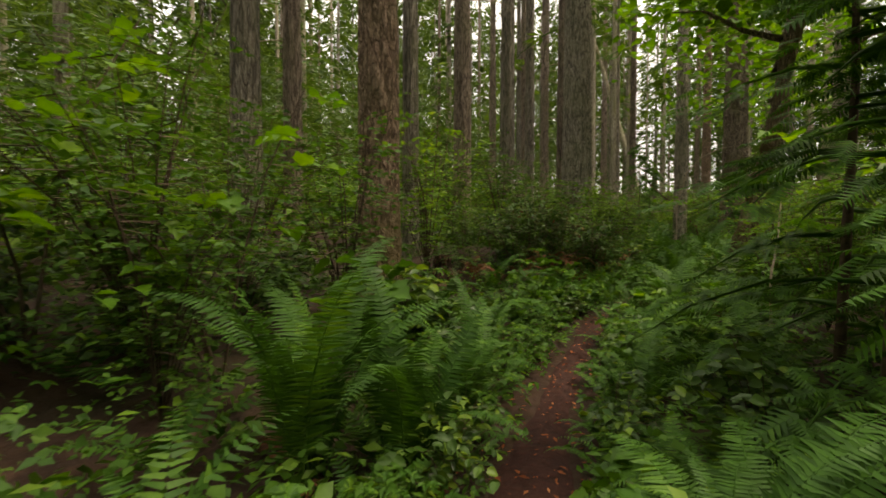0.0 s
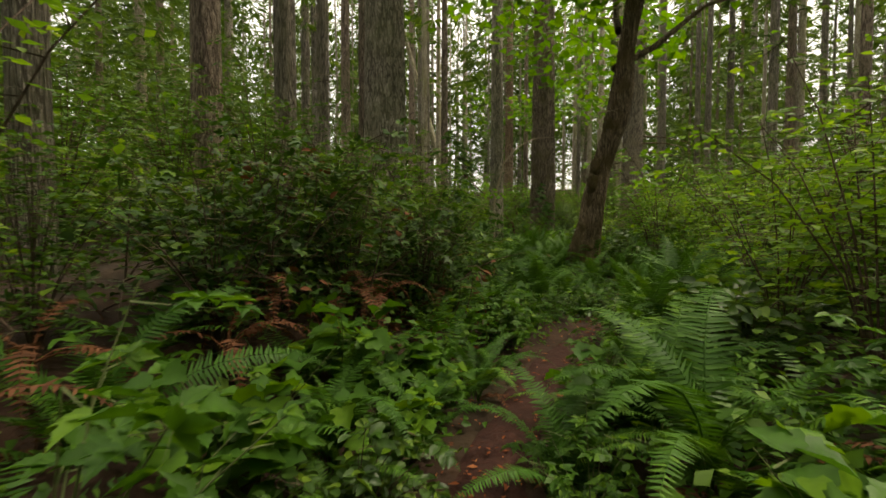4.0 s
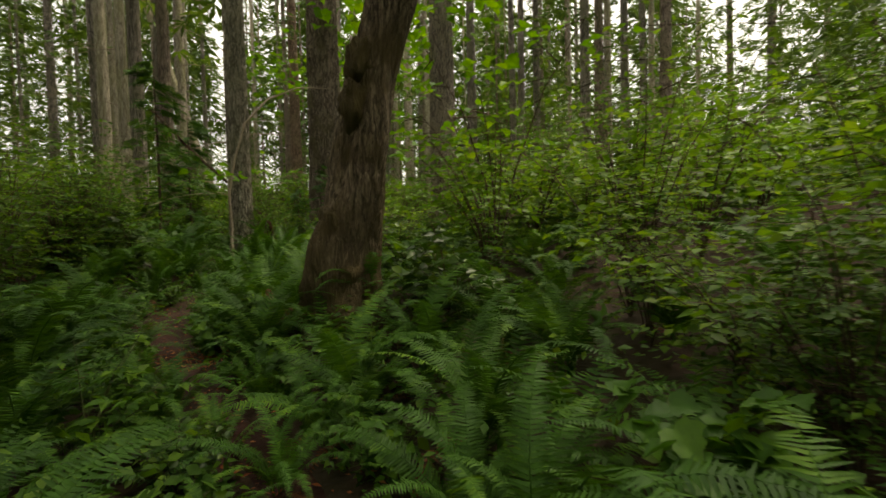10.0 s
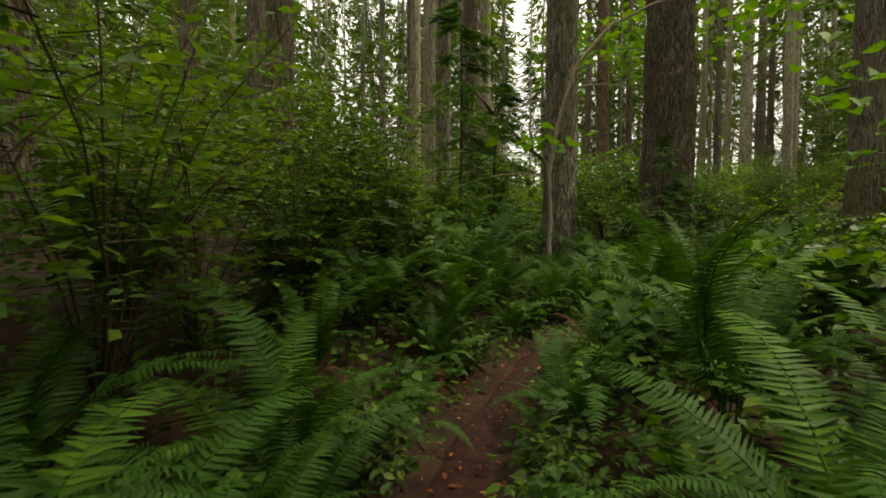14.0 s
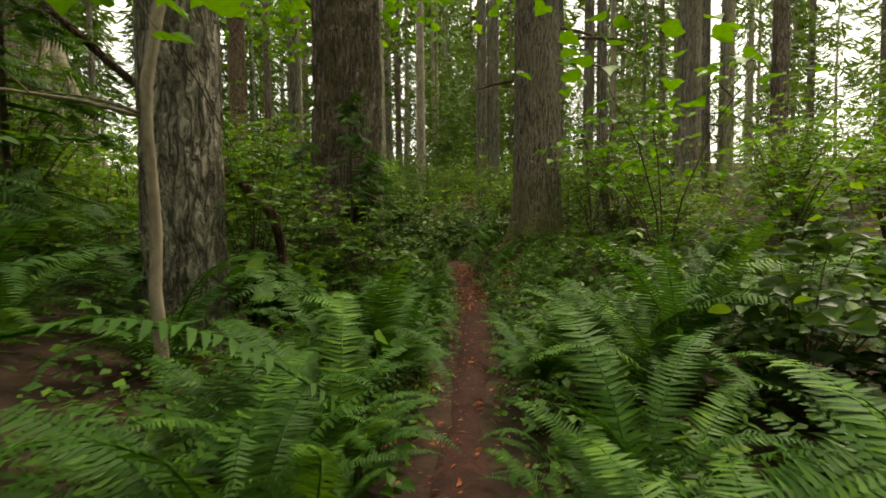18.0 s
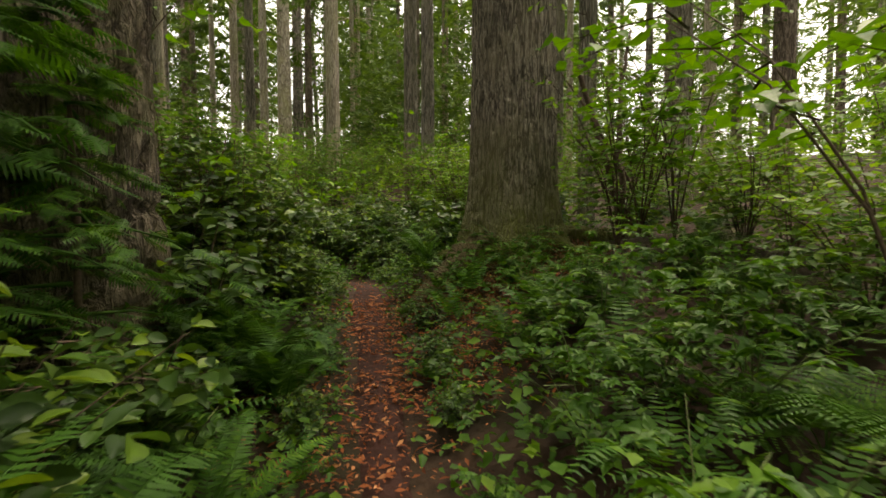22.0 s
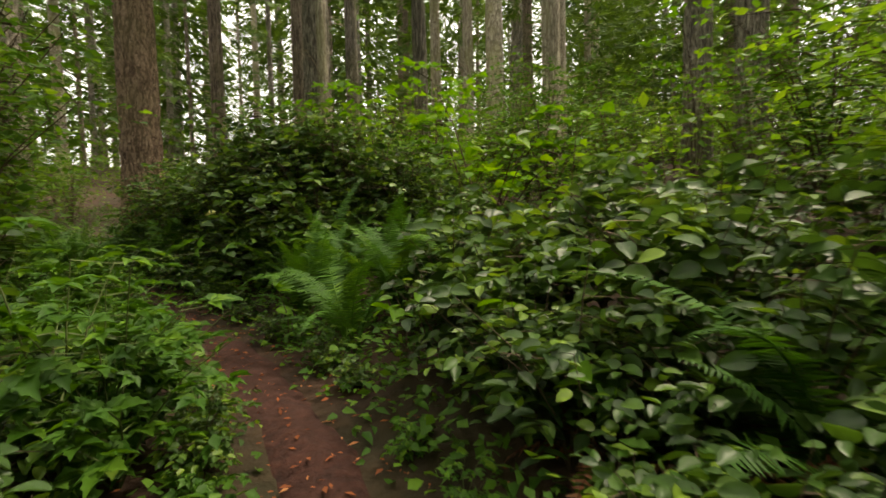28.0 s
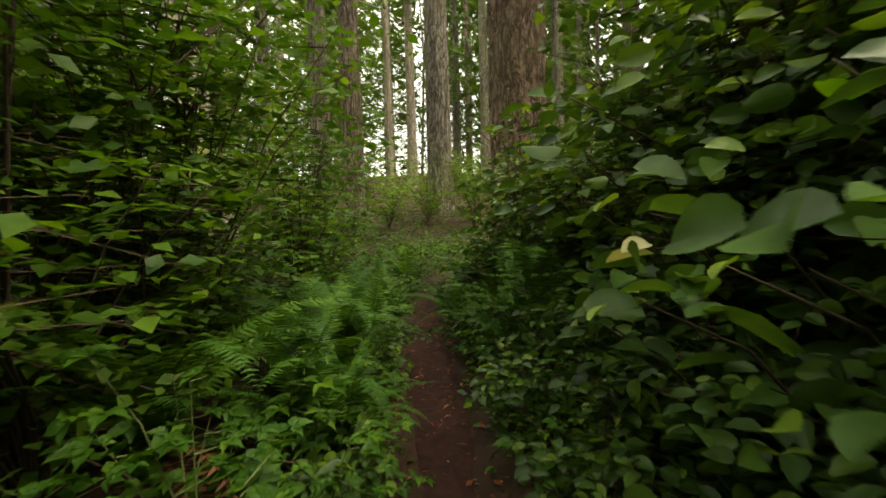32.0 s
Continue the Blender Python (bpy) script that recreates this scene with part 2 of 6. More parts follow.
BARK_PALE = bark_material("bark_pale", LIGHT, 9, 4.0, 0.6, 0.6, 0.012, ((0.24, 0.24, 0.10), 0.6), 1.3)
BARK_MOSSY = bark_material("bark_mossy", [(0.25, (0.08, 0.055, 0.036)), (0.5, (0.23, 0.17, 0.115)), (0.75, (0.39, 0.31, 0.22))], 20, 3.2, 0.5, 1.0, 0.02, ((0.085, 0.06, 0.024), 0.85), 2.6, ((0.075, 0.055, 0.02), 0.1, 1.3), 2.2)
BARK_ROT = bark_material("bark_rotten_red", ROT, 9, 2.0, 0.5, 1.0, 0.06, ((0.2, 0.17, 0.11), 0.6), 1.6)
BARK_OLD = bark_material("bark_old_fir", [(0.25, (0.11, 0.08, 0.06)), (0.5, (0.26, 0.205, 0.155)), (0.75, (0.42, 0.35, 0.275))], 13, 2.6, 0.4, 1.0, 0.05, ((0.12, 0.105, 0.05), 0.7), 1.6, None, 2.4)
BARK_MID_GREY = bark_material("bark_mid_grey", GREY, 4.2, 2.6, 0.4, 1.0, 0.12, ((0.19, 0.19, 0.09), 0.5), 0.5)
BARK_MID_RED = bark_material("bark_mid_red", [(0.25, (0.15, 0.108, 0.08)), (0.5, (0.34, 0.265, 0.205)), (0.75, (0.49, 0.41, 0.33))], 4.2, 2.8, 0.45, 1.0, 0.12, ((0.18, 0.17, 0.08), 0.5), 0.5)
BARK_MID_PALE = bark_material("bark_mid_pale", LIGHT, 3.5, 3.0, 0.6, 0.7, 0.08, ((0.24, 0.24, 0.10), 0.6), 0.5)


FERN = leaf_material("fern_leaf", (0.018, 0.066, 0.009), (0.045, 0.138, 0.015), (0.11, 0.245, 0.022), 0.58, 0.3, True)
FERN_FAR = leaf_material("fern_leaf_far", (0.016, 0.062, 0.008), (0.036, 0.118, 0.012), (0.085, 0.2, 0.018), 0.5, 0.3)
SALAL = leaf_material("salal_leaf", (0.016, 0.045, 0.013), (0.054, 0.13, 0.022), (0.17, 0.3, 0.03), 0.4, 0.36, sheen=0.34)
BERRY = leaf_material("berry_leaf", (0.024, 0.085, 0.010), (0.05, 0.145, 0.013), (0.12, 0.26, 0.018), 0.5, 0.38)
BRAMBLE = leaf_material("bramble_leaf", (0.012, 0.042, 0.006), (0.028, 0.082, 0.010), (0.08, 0.16, 0.014), 0.5, 0.3)
MAPLE = leaf_material("maple_leaf", (0.045, 0.14, 0.010), (0.08, 0.21, 0.012), (0.15, 0.31, 0.018), 0.5, 0.45)
SHRUB = leaf_material("shrub_leaf", (0.04, 0.115, 0.012), (0.095, 0.215, 0.023), (0.18, 0.32, 0.033), 0.5, 0.5)
COVER = leaf_material("cover_leaf", (0.026, 0.084, 0.011), (0.06, 0.155, 0.018), (0.13, 0.255, 0.025), 0.5, 0.38)
NEEDLE = leaf_material("needles", (0.03, 0.07, 0.014), (0.062, 0.13, 0.024), (0.11, 0.2, 0.033), 0.6, 0.36)
SPRAY = leaf_material("hemlock_spray", (0.022, 0.08, 0.009), (0.042, 0.13, 0.012), (0.10, 0.24, 0.018), 0.5, 0.35)
PALE = leaf_material("pale_leaf", (0.45, 0.5, 0.25), (0.6, 0.62, 0.36), (0.7, 0.7, 0.45), 0.6, 0.3)
DEADFERN = leaf_material("dead_fern", (0.05, 0.022, 0.010), (0.115, 0.05, 0.022), (0.2, 0.11, 0.06), 0.85, 0.15)
LITTER = leaf_material("litter", (0.09, 0.028, 0.012), (0.22, 0.075, 0.025), (0.45, 0.24, 0.11), 0.85, 0.1)
TWIG = rough_material("twig_bark", [(0.3, (0.035, 0.022, 0.014)), (0.7, (0.11, 0.075, 0.05))], 30, (1, 1, 1), 0.4, 0.004, 0.85)
STEM = rough_material("green_stem", [(0.3, (0.05, 0.075, 0.02)), (0.7, (0.10, 0.12, 0.04))], 30, (1, 1, 1), 0.3, 0.003, 0.7)
DRYSTICK = rough_material("dry_stick", [(0.3, (0.16, 0.12, 0.085)), (0.7, (0.33, 0.27, 0.2))], 25, (1, 1, 0.4), 0.4, 0.004, 0.9)
MOSS = rough_material("moss", [(0.3, (0.03, 0.034, 0.008)), (0.55, (0.065, 0.072, 0.015)), (0.75, (0.12, 0.125, 0.028))], 40, (1, 1, 1), 1.0, 0.02, 1.0)
SOIL = rough_material("forest_soil", [(0.25, (0.014, 0.008, 0.005)), (0.5, (0.034, 0.018, 0.011)), (0.75, (0.065, 0.034, 0.02))], 5, (1, 1, 1), 0.9, 0.05, 0.95, ((0.02, 0.022, 0.008), 0.5), 0.7)
TRAIL = rough_material("trail_soil", [(0.25, (0.014, 0.0048, 0.0035)), (0.5, (0.032, 0.0105, 0.007)), (0.75, (0.06, 0.021, 0.014))], 14, (1, 1, 1), 0.9, 0.025, 0.9, ((0.035, 0.012, 0.008), 0.7), 2.0)


# ---- building helpers ----
def mesh(name, verts, faces, material, smooth=False):
    """A mesh from an array of corners and an array or list of faces."""
    me = bpy.data.meshes.new(name)
    verts = np.asarray(verts, dtype=np.float32)
    if isinstance(faces, np.ndarray):
        nf, k = faces.shape
        me.vertices.add(len(verts))
        me.vertices.foreach_set("co", verts.ravel())
        me.loops.add(nf * k)
        me.loops.foreach_set("vertex_index", faces.astype(np.int32).ravel())
        me.polygons.add(nf)
        me.polygons.foreach_set("loop_start", np.arange(0, nf * k, k, dtype=np.int32))
        me.update(calc_edges=True)
    else:
        me.from_pydata(verts.tolist(), [], faces)
    me.materials.append(material)
    if smooth:
        me.polygons.foreach_set("use_smooth", np.ones(len(me.polygons), dtype=bool))
    return me


def child(name, me, parent, m=None, label=""):
    ob = new(name, me)
    ob.parent = parent
    if m is not None:
        ob.matrix_basis = m
    return tagged(ob, label)


def basis(forward, up):
    """Rotation matrices (n,3,3) whose y axis is forward and z axis near up."""
    f = forward / np.linalg.norm(forward, axis=-1, keepdims=True)
    x = np.cross(f, up)
    x /= np.linalg.norm(x, axis=-1, keepdims=True) + 1e-9
    z = np.cross(x, f)
    return np.stack([x, f, z], axis=-1)


def scatter(template, rot, scale, place):
    """Copies of a template (verts, faces) joined: rot (n,3,3), scale (n,) or (n,3), place (n,3)."""
    tv, tf = template
    scale = np.asarray(scale)
    if scale.ndim == 1:
        scale = np.repeat(scale[:, None], 3, axis=1)
    v = np.einsum("nij,nkj->nki", rot, tv[None] * scale[:, None, :]) + place[:, None, :]
    n, k = len(place), len(tv)
    f = tf[None] + (np.arange(n) * k)[:, None, None]
    return v.reshape(-1, 3), f.reshape(-1, tf.shape[1])


def join(pieces):
    vs, fs, o = [], [], 0
    for v, f in pieces:
        vs.append(v)
        fs.append(f + o)
        o += len(v)
    return np.concatenate(vs), np.concatenate(fs)


def tube(points, radii, sides=6):
    """A tapered tube along points, as triangles."""
    p = np.asarray(points, float)
    r = np.asarray(radii, float)
    t = np.gradient(p, axis=0)
    ref = np.array([0.31, 0.17, 0.93]) if abs(t[0][2]) < 0.8 * np.linalg.norm(t[0]) else np.array([1.0, 0.13, 0.0])
    b = basis(t, np.repeat(ref[None], len(p), 0))
    a = np.linspace(0, 2 * np.pi, sides, endpoint=False)
    ring = np.stack([np.cos(a), np.zeros(sides), np.sin(a)], 1)
    v = np.einsum("nij,kj->nki", b, ring) * r[:, None, None] + p[:, None, :]
    i, j = np.meshgrid(np.arange(len(p) - 1), np.arange(sides), indexing="ij")
    q = np.stack([i * sides + j, i * sides + (j + 1) % sides, (i + 1) * sides + (j + 1) % sides, (i + 1) * sides + j], -1).reshape(-1, 4)
    return v.reshape(-1, 3), np.concatenate([q[:, [0, 1, 2]], q[:, [0, 2, 3]]])


def fan(outline, dip=-0.02):
    """A leaf blade: a centre and an outline, folded a little along the midrib."""
    o = np.array([(x, y, abs(x) * 0.4 - 0.4 * max(0, y - 0.45) ** 2) for x, y in outline])
    c = np.array([[0, 0.45, dip]])
    n = len(o)
    return np.concatenate([c, o]), np.array([(0, 1 + i, 1 + (i + 1) % n) for i in range(n)])


def both_sides(half):
    """A closed outline from its right half, which runs from the stalk to the tip."""
    return half + [(-x, y) for x, y in reversed(half[1:-1])]


OVAL = fan(both_sides([(0, 0), (0.16, 0.08), (0.27, 0.25), (0.3, 0.48), (0.24, 0.74), (0.1, 0.93), (0, 1.0)]))
TOOTHED = fan(both_sides([(0, 0), (0.2, 0.08), (0.33, 0.26), (0.26, 0.31), (0.29, 0.45), (0.2, 0.5), (0.19, 0.66), (0.1, 0.72), (0, 1.0)]))
POINTED = fan([(0, 0), (0.32, 0.26), (0.2, 0.68), (0, 1.0), (-0.2, 0.68), (-0.32, 0.26)])
PALM = fan(both_sides([(0, 0.05), (0.15, -0.05), (0.4, 0.0), (0.42, 0.14), (0.54, 0.26), (0.58, 0.46), (0.46, 0.48), (0.38, 0.54), (0.36, 0.72), (0.2, 0.78), (0, 1.0)]))
SIMPLE = (np.array([(0, 0, 0), (0.3, 0.45, 0.06), (0, 1, -0.05), (-0.3, 0.45, 0.06)], float), np.array([(0, 1, 2), (0, 2, 3)]))
PINNA = (np.array([(-0.10, 0, 0), (0.14, 0.05, 0.015), (0.03, 1, -0.05), (-0.09, 0.55, 0.0)], float), np.array([(0, 1, 2), (0, 2, 3)]))


def bough_tip():
    """A flat ragged spray of five needle-bearing twigs."""
    vs, fs = [], []
    for k, (ang, ln) in enumerate(((-62, 0.6), (-30, 0.85), (0, 1.0), (30, 0.85), (62, 0.6))):
        s, c = math.sin(radians(ang)), math.cos(radians(ang))
        h = 0.5 * ln
        vs += [(0, 0.12 * k * 0.25, 0), (s * h + c * 0.11, c * h - s * 0.11, 0.02), (s * ln, c * ln, -0.12 * ln), (s * h - c * 0.07, c * h + s * 0.07, 0.0)]
        fs += [(4 * k, 4 * k + 1, 4 * k + 2), (4 * k, 4 * k + 2, 4 * k + 3)]
    return np.array(vs, float), np.array(fs)


NEEDLES = bough_tip()
TUFT = (np.array([(0, 0, 0), (0.16, 0.5, 0.02), (0.0, 1.0, -0.12), (0, 0.02, 0), (0.5, 0.42, 0.0), (0.62, 0.72, -0.08), (0, 0.04, 0), (-0.62, 0.72, -0.08), (-0.45, 0.38, 0.0), (-0.14, 0.45, 0.0)], float), np.array([(0, 1, 2), (0, 2, 9), (3, 4, 5), (6, 7, 8)]))


def feather():
    """A small flat conifer twig with short leaflets on both sides."""
    vs, fs = [], []
    for k in range(9):
        u = 0.08 + 0.9 * k / 9
        ln = 0.34 * (1 - u) ** 0.6 + 0.05
        for s in (1, -1):
            n = len(vs)
            vs += [(0, u - 0.04, 0), (0, u + 0.05, 0), (s * ln, u + 0.45 * ln, -0.06)]
            fs.append((n, n + 1, n + 2) if s > 0 else (n + 1, n, n + 2))
    return np.array(vs, float), np.array(fs)


FEATHER = feather()


def leaflets(kind):
    """Three leaflets on one stalk."""
    parts = []
    for a, s in ((0, 1.0), (65, 0.8), (-65, 0.8)):
        c, n = math.cos(radians(a)), math.sin(radians(a))
        parts.append(((np.array(kind[0]) * s) @ np.array([[c, -n, 0], [n, c, 0], [0, 0, 1]]) + np.array([0.0, 0.12, 0]), kind[1]))
    return join(parts)


TRIPLE = leaflets(TOOTHED)
TRIPLET = leaflets(POINTED)
TRIO = leaflets(SIMPLE)

# ---- ground ----
way = np.array([tuple(m.translation) for t, m in PATH])
way = np.concatenate([[(2.6, -20.6, 1.25), (1.3, -18.4, 1.25)], way, [(3.75, 18.5, 1.83), (3.05, 19.25, 1.88), (2.4, 20.0, 1.95), (1.6, 20.7, 2.05), (0.9, 21.6, 2.15), (0.2, 23.2, 2.3), (-0.5, 26.0, 2.5)]])
seg = np.linalg.norm(np.diff(way[:, :2], axis=0), axis=1)
arc = np.concatenate([[0], np.cumsum(seg)])
steps = np.arange(0, arc[-1], 0.2)
line = np.stack([np.interp(steps, arc, way[:, k]) for k in range(3)], 1)
soft = np.ones(7) / 7
for k in range(3):
    line[3:-3, k] = np.convolve(line[:, k], soft, "valid")
line[:, 2] -= 1.2


def trail_distance(x, y):
    """Distance to the trail's middle line, and the index of the nearest point on it."""
    x, y = np.atleast_1d(x), np.atleast_1d(y)
    best, where = np.full(len(x), 1e9), np.zeros(len(x), int)
    for a in range(0, len(x), 4000):
        d = np.hypot(x[a:a + 4000, None] - line[None, :, 0], y[a:a + 4000, None] - line[None, :, 1])
        where[a:a + 4000] = d.argmin(1)
        best[a:a + 4000] = d.min(1)
    return best, where


MOUNDS = [(6.8, 11.1, 1.5, 0.45), (-2.4, -9.6, 1.3, 0.5), (2.2, -1.6, 0.9, 0.2), (-1.6, -5.0, 1.5, 0.25), (3.9, 20.6, 1.5, 0.5), (-3.0, 2.2, 2.3, 0.8), (3.0, 12.4, 1.2, 0.4)]


def height(x, y):
    """The ground's height: level with the trail beside it, rising away from it, more so to the north."""
    x, y = np.atleast_1d(np.asarray(x, float)), np.atleast_1d(np.asarray(y, float))
    d, w = trail_distance(x, y)
    near = line[w]
    up = ((x - near[:, 0]) * 0.35 + (y - near[:, 1]) * 0.93) / (d + 0.01)
    steep = 0.085 + 0.11 * np.clip(up * 0.5 + 0.5, 0, 1)
    z = near[:, 2] + np.minimum(np.maximum(0, d - 0.5) * steep, 6.0) + 0.06 * np.clip((d - 0.25) / 0.3, 0, 1)
    z += np.clip(d - 0.3, 0, 1) * (0.07 * np.sin(x * 1.7 + y * 0.6) + 0.06 * np.sin(y * 2.1 - x * 0.9) + 0.03 * np.sin(x * 5.3) * np.sin(y * 4.7))
    for mx, my, mr, mh in MOUNDS:
        z += mh * np.exp(-((x - mx) ** 2 + (y - my) ** 2) / (mr * mr)) * np.clip((d - 0.3) / 0.5, 0, 1)
    return z


def grid_mesh(name, xs, ys, material, lift=0.0, keep=None):
    gx, gy = np.meshgrid(xs, ys)
    gz = height(gx.ravel(), gy.ravel()).reshape(gx.shape)
    v = np.stack([gx, gy, gz + lift], -1).reshape(-1, 3)
    nx = len(xs)
    i, j = np.meshgrid(np.arange(len(ys) - 1), np.arange(nx - 1), indexing="ij")
    q = np.stack([i * nx + j, i * nx + j + 1, (i + 1) * nx + j + 1, (i + 1) * nx + j], -1).reshape(-1, 4)
    return mesh(name, v, q, material, True)


axis_x = np.concatenate([[-2500, -900, -300, -140, -80, -50, -35, -25], np.arange(-18, 20, 0.3), [25, 35, 50, 80, 140, 300, 900, 2500]])
axis_y = np.concatenate([[-2500, -900, -300, -140, -80, -50, -38], np.arange(-30, 34, 0.3), [40, 50, 65, 90, 150, 300, 900, 2500]])
tagged(new("ground", grid_mesh("ground", axis_x, axis_y, SOIL)), "dark brown forest soil under dense undergrowth", kind="structure")

across = np.linspace(-0.18, 0.18, 9)
tang = np.gradient(line[:, :2], axis=0)
tang /= np.linalg.norm(tang, axis=1, keepdims=True)
side = np.stack([tang[:, 1], -tang[:, 0]], 1)
wide = 1 + 0.25 * np.sin(steps * 1.3) + 0.15 * np.sin(steps * 3.1 + 1)
tv = []
for k, a in enumerate(across):
    p = line[:, :2] + side * (a * wide)[:, None]
    tv.append(np.column_stack([p, height(p[:, 0], p[:, 1]) + 0.034 - 0.05 * (a / 0.18) ** 2 + 0.010 * np.sin(steps * 9 + k * 2.0)]))
tv = np.stack(tv, 1)
n0, n1 = tv.shape[:2]
i, j = np.meshgrid(np.arange(n0 - 1), np.arange(n1 - 1), indexing="ij")
q = np.stack([i * n1 + j, i * n1 + j + 1, (i + 1) * n1 + j + 1, (i + 1) * n1 + j], -1).reshape(-1, 4)
tagged(new("pavement_trail", mesh("trail", tv.reshape(-1, 3), q, TRAIL, True)), "narrow reddish-brown bare earth footpath", kind="structure")

# ---- trees ----
def value_noise(n_a, n_b, size_a, size_b, gen):
    """Smooth noise on a grid, periodic along the first axis."""
    g = gen.random((n_a, n_b))
    a = np.linspace(0, n_a, size_a, endpoint=False)
    b = np.linspace(0, n_b - 1.001, size_b)
    ia, ib = a.astype(int), b.astype(int)
    fa, fb = (a - ia), (b - ib)
    fa, fb = (fa * fa * (3 - 2 * fa))[:, None], (fb * fb * (3 - 2 * fb))[None]
    ja, jb = (ia + 1) % n_a, np.minimum(ib + 1, n_b - 1)
    return (g[np.ix_(ia, ib)] * (1 - fa) + g[np.ix_(ja, ib)] * fa) * (1 - fb) + (g[np.ix_(ia, jb)] * (1 - fa) + g[np.ix_(ja, jb)] * fa) * fb


def trunk_mesh(r, h, material, sides=12, rings=14, ridge=0.0, plates=20, flare=0.35, bend=((0, 0), (1, 0)), lobes=5, seed=1, low=1.0, lumps=0.0):
    """A tapered trunk with a flared foot. bend: offsets (height fraction, x, y) of its middle line; ridge: depth of the bark's furrows."""
    gen = np.random.default_rng(seed)
    t = np.linspace(0, 1, rings) ** low
    z = -0.35 + t * (h + 0.35)
    a = np.linspace(0, 2 * np.pi, sides, endpoint=False)
    prof = r * (1 - 0.62 * np.clip(z / h, 0, 1)) + r * flare * np.exp(-np.maximum(z + 0.1, 0) / 0.42)
    rad = np.repeat(prof[None], sides, 0)
    rad *= 1 + 0.35 * flare * np.exp(-np.maximum(z, 0) / 0.45)[None] * np.cos(lobes * a + seed)[:, None]
    if lumps:
        rad *= 1 + lumps * (value_noise(5, 12, sides, rings, gen) - 0.4)
    if ridge:
        rows = max(4, int(h / 0.42))
        n1 = value_noise(plates, rows, sides, rings, gen)
        n2 = value_noise(plates * 2, rows * 2, sides, rings, gen)
        f = np.minimum(np.abs(n1 - 0.5) * 6, np.abs(n2 - 0.5) * 9 + 0.35)
        rad += ridge * (np.clip(f, 0, 1) - 0.8) * 0.8
    cx, cy = (np.interp(np.clip(z, 0, h) / h, [b[0] for b in bend], [b[k] if len(b) > k else 0 for b in bend]) for k in (1, 2))
    v = np.stack([cx[None] + rad * np.cos(a)[:, None], cy[None] + rad * np.sin(a)[:, None], np.repeat(z[None], sides, 0)], -1)
    i, j = np.meshgrid(np.arange(sides), np.arange(rings - 1), indexing="ij")
    q = np.stack([i * rings + j, ((i + 1) % sides) * rings + j, ((i + 1) % sides) * rings + j + 1, i * rings + j + 1], -1).reshape(-1, 4)
    return mesh("trunk", v.reshape(-1, 3), q, material, True)


def conifer_crown(z0, z1, reach, branches, clumps, size, gen, sticks=True, tip=None):
    """Drooping boughs round a stem from z0 to z1, with clumps of needles on them."""
    pieces = []
    for k in range(branches):
        u = (k + gen.random()) / branches
        z = z0 + (z1 - z0) * u
        L = reach * (1 - 0.8 * u) * (0.6 + 0.6 * gen.random())
        a = gen.random() * 2 * np.pi
        d = np.array([math.cos(a), math.sin(a), 0])
        s = np.linspace(0, 1, 4)
        pts = np.array([0, 0, z]) + d * (L * s)[:, None] + np.array([0, 0, 1]) * (0.10 * L * s - 0.42 * L * s * s)[:, None]
        if sticks:
            pieces.append(tube(pts, np.array([0.05, 0.03, 0.018, 0.006]) * min(1.0, reach / 3.0), 3))
        s = 0.18 + 0.82 * gen.random(clumps) ** 0.8
        p = np.array([0, 0, z]) + d * (L * s)[:, None] + np.array([0, 0, 1]) * (0.10 * L * s - 0.42 * L * s * s)[:, None]
        p += gen.normal(0, 0.10 * L, (clumps, 3)) * np.array([1, 1, 0.35])
        out = d + np.cross(d, [0, 0, 1]) * gen.choice([-1, 1], clumps)[:, None] * (0.5 + gen.random(clumps))[:, None] + np.array([0, 0, -1]) * (0.25 + 0.5 * gen.random(clumps))[:, None]
        b = basis(out, gen.normal(0, 0.35, (clumps, 3)) + np.array([0, 0, 1]))
        sc = size * (0.6 + 0.8 * gen.random(clumps))
        pieces.append(scatter(tip or NEEDLES, b, np.stack([sc * 0.9, sc, sc], 1), p))
    return join(pieces)


crowns = []
for k in range(4):
    g = np.random.default_rng(40 + k)
    crowns.append(mesh("crown", *conifer_crown(7.0 + 2.0 * (k % 3), 26, 3.0, 15, 9, 0.6, g), NEEDLE))
crowns_high = [mesh("crown", *conifer_crown(13.0 + k, 26, 2.4, 9, 8, 0.6, np.random.default_rng(50 + k)), NEEDLE) for k in range(2)]
crowns_far = []
for k in range(3):
    g = np.random.default_rng(60 + k)
    crowns_far.append(mesh("crown", *conifer_crown(2.2 + 1.8 * k, 15, 2.4, 34, 24, 0.36, g, False, TUFT), NEEDLE))
# extra wide crowns, mostly out of view, sized to shade the trail
canopy = [mesh("crown", *conifer_crown(8.0 + k, 25, 4.6, 20, 12, 0.7, np.random.default_rng(70 + k)), NEEDLE) for k in range(2)]
dead_branches = []
for k in range(4):
    g = np.random.default_rng(80 + k)
    L = 0.7 + 0.4 * k
    s = np.linspace(0, 1, 5)[:, None]
    pts = np.array([0, 1.0, 0.1]) * L * s + np.array([0.12 * g.normal(), 0, -0.3]) * L * s * s
    pcs = [tube(pts, [0.02, 0.014, 0.010, 0.006, 0.003], 4)]
    for b in range(4):
        u = 0.35 + 0.6 * g.random()
        p = np.array([np.interp(u, s[:, 0], pts[:, q]) for q in range(3)])
        e = np.array([0.3 * g.choice([-1, 1]), 0.2, 0.05 * g.normal()]) * L
        pcs.append(tube([p, p + e * 0.6, p + e], [0.006, 0.004, 0.002], 3))
    dead_branches.append(mesh("dead_branch", *join(pcs), DRYSTICK))


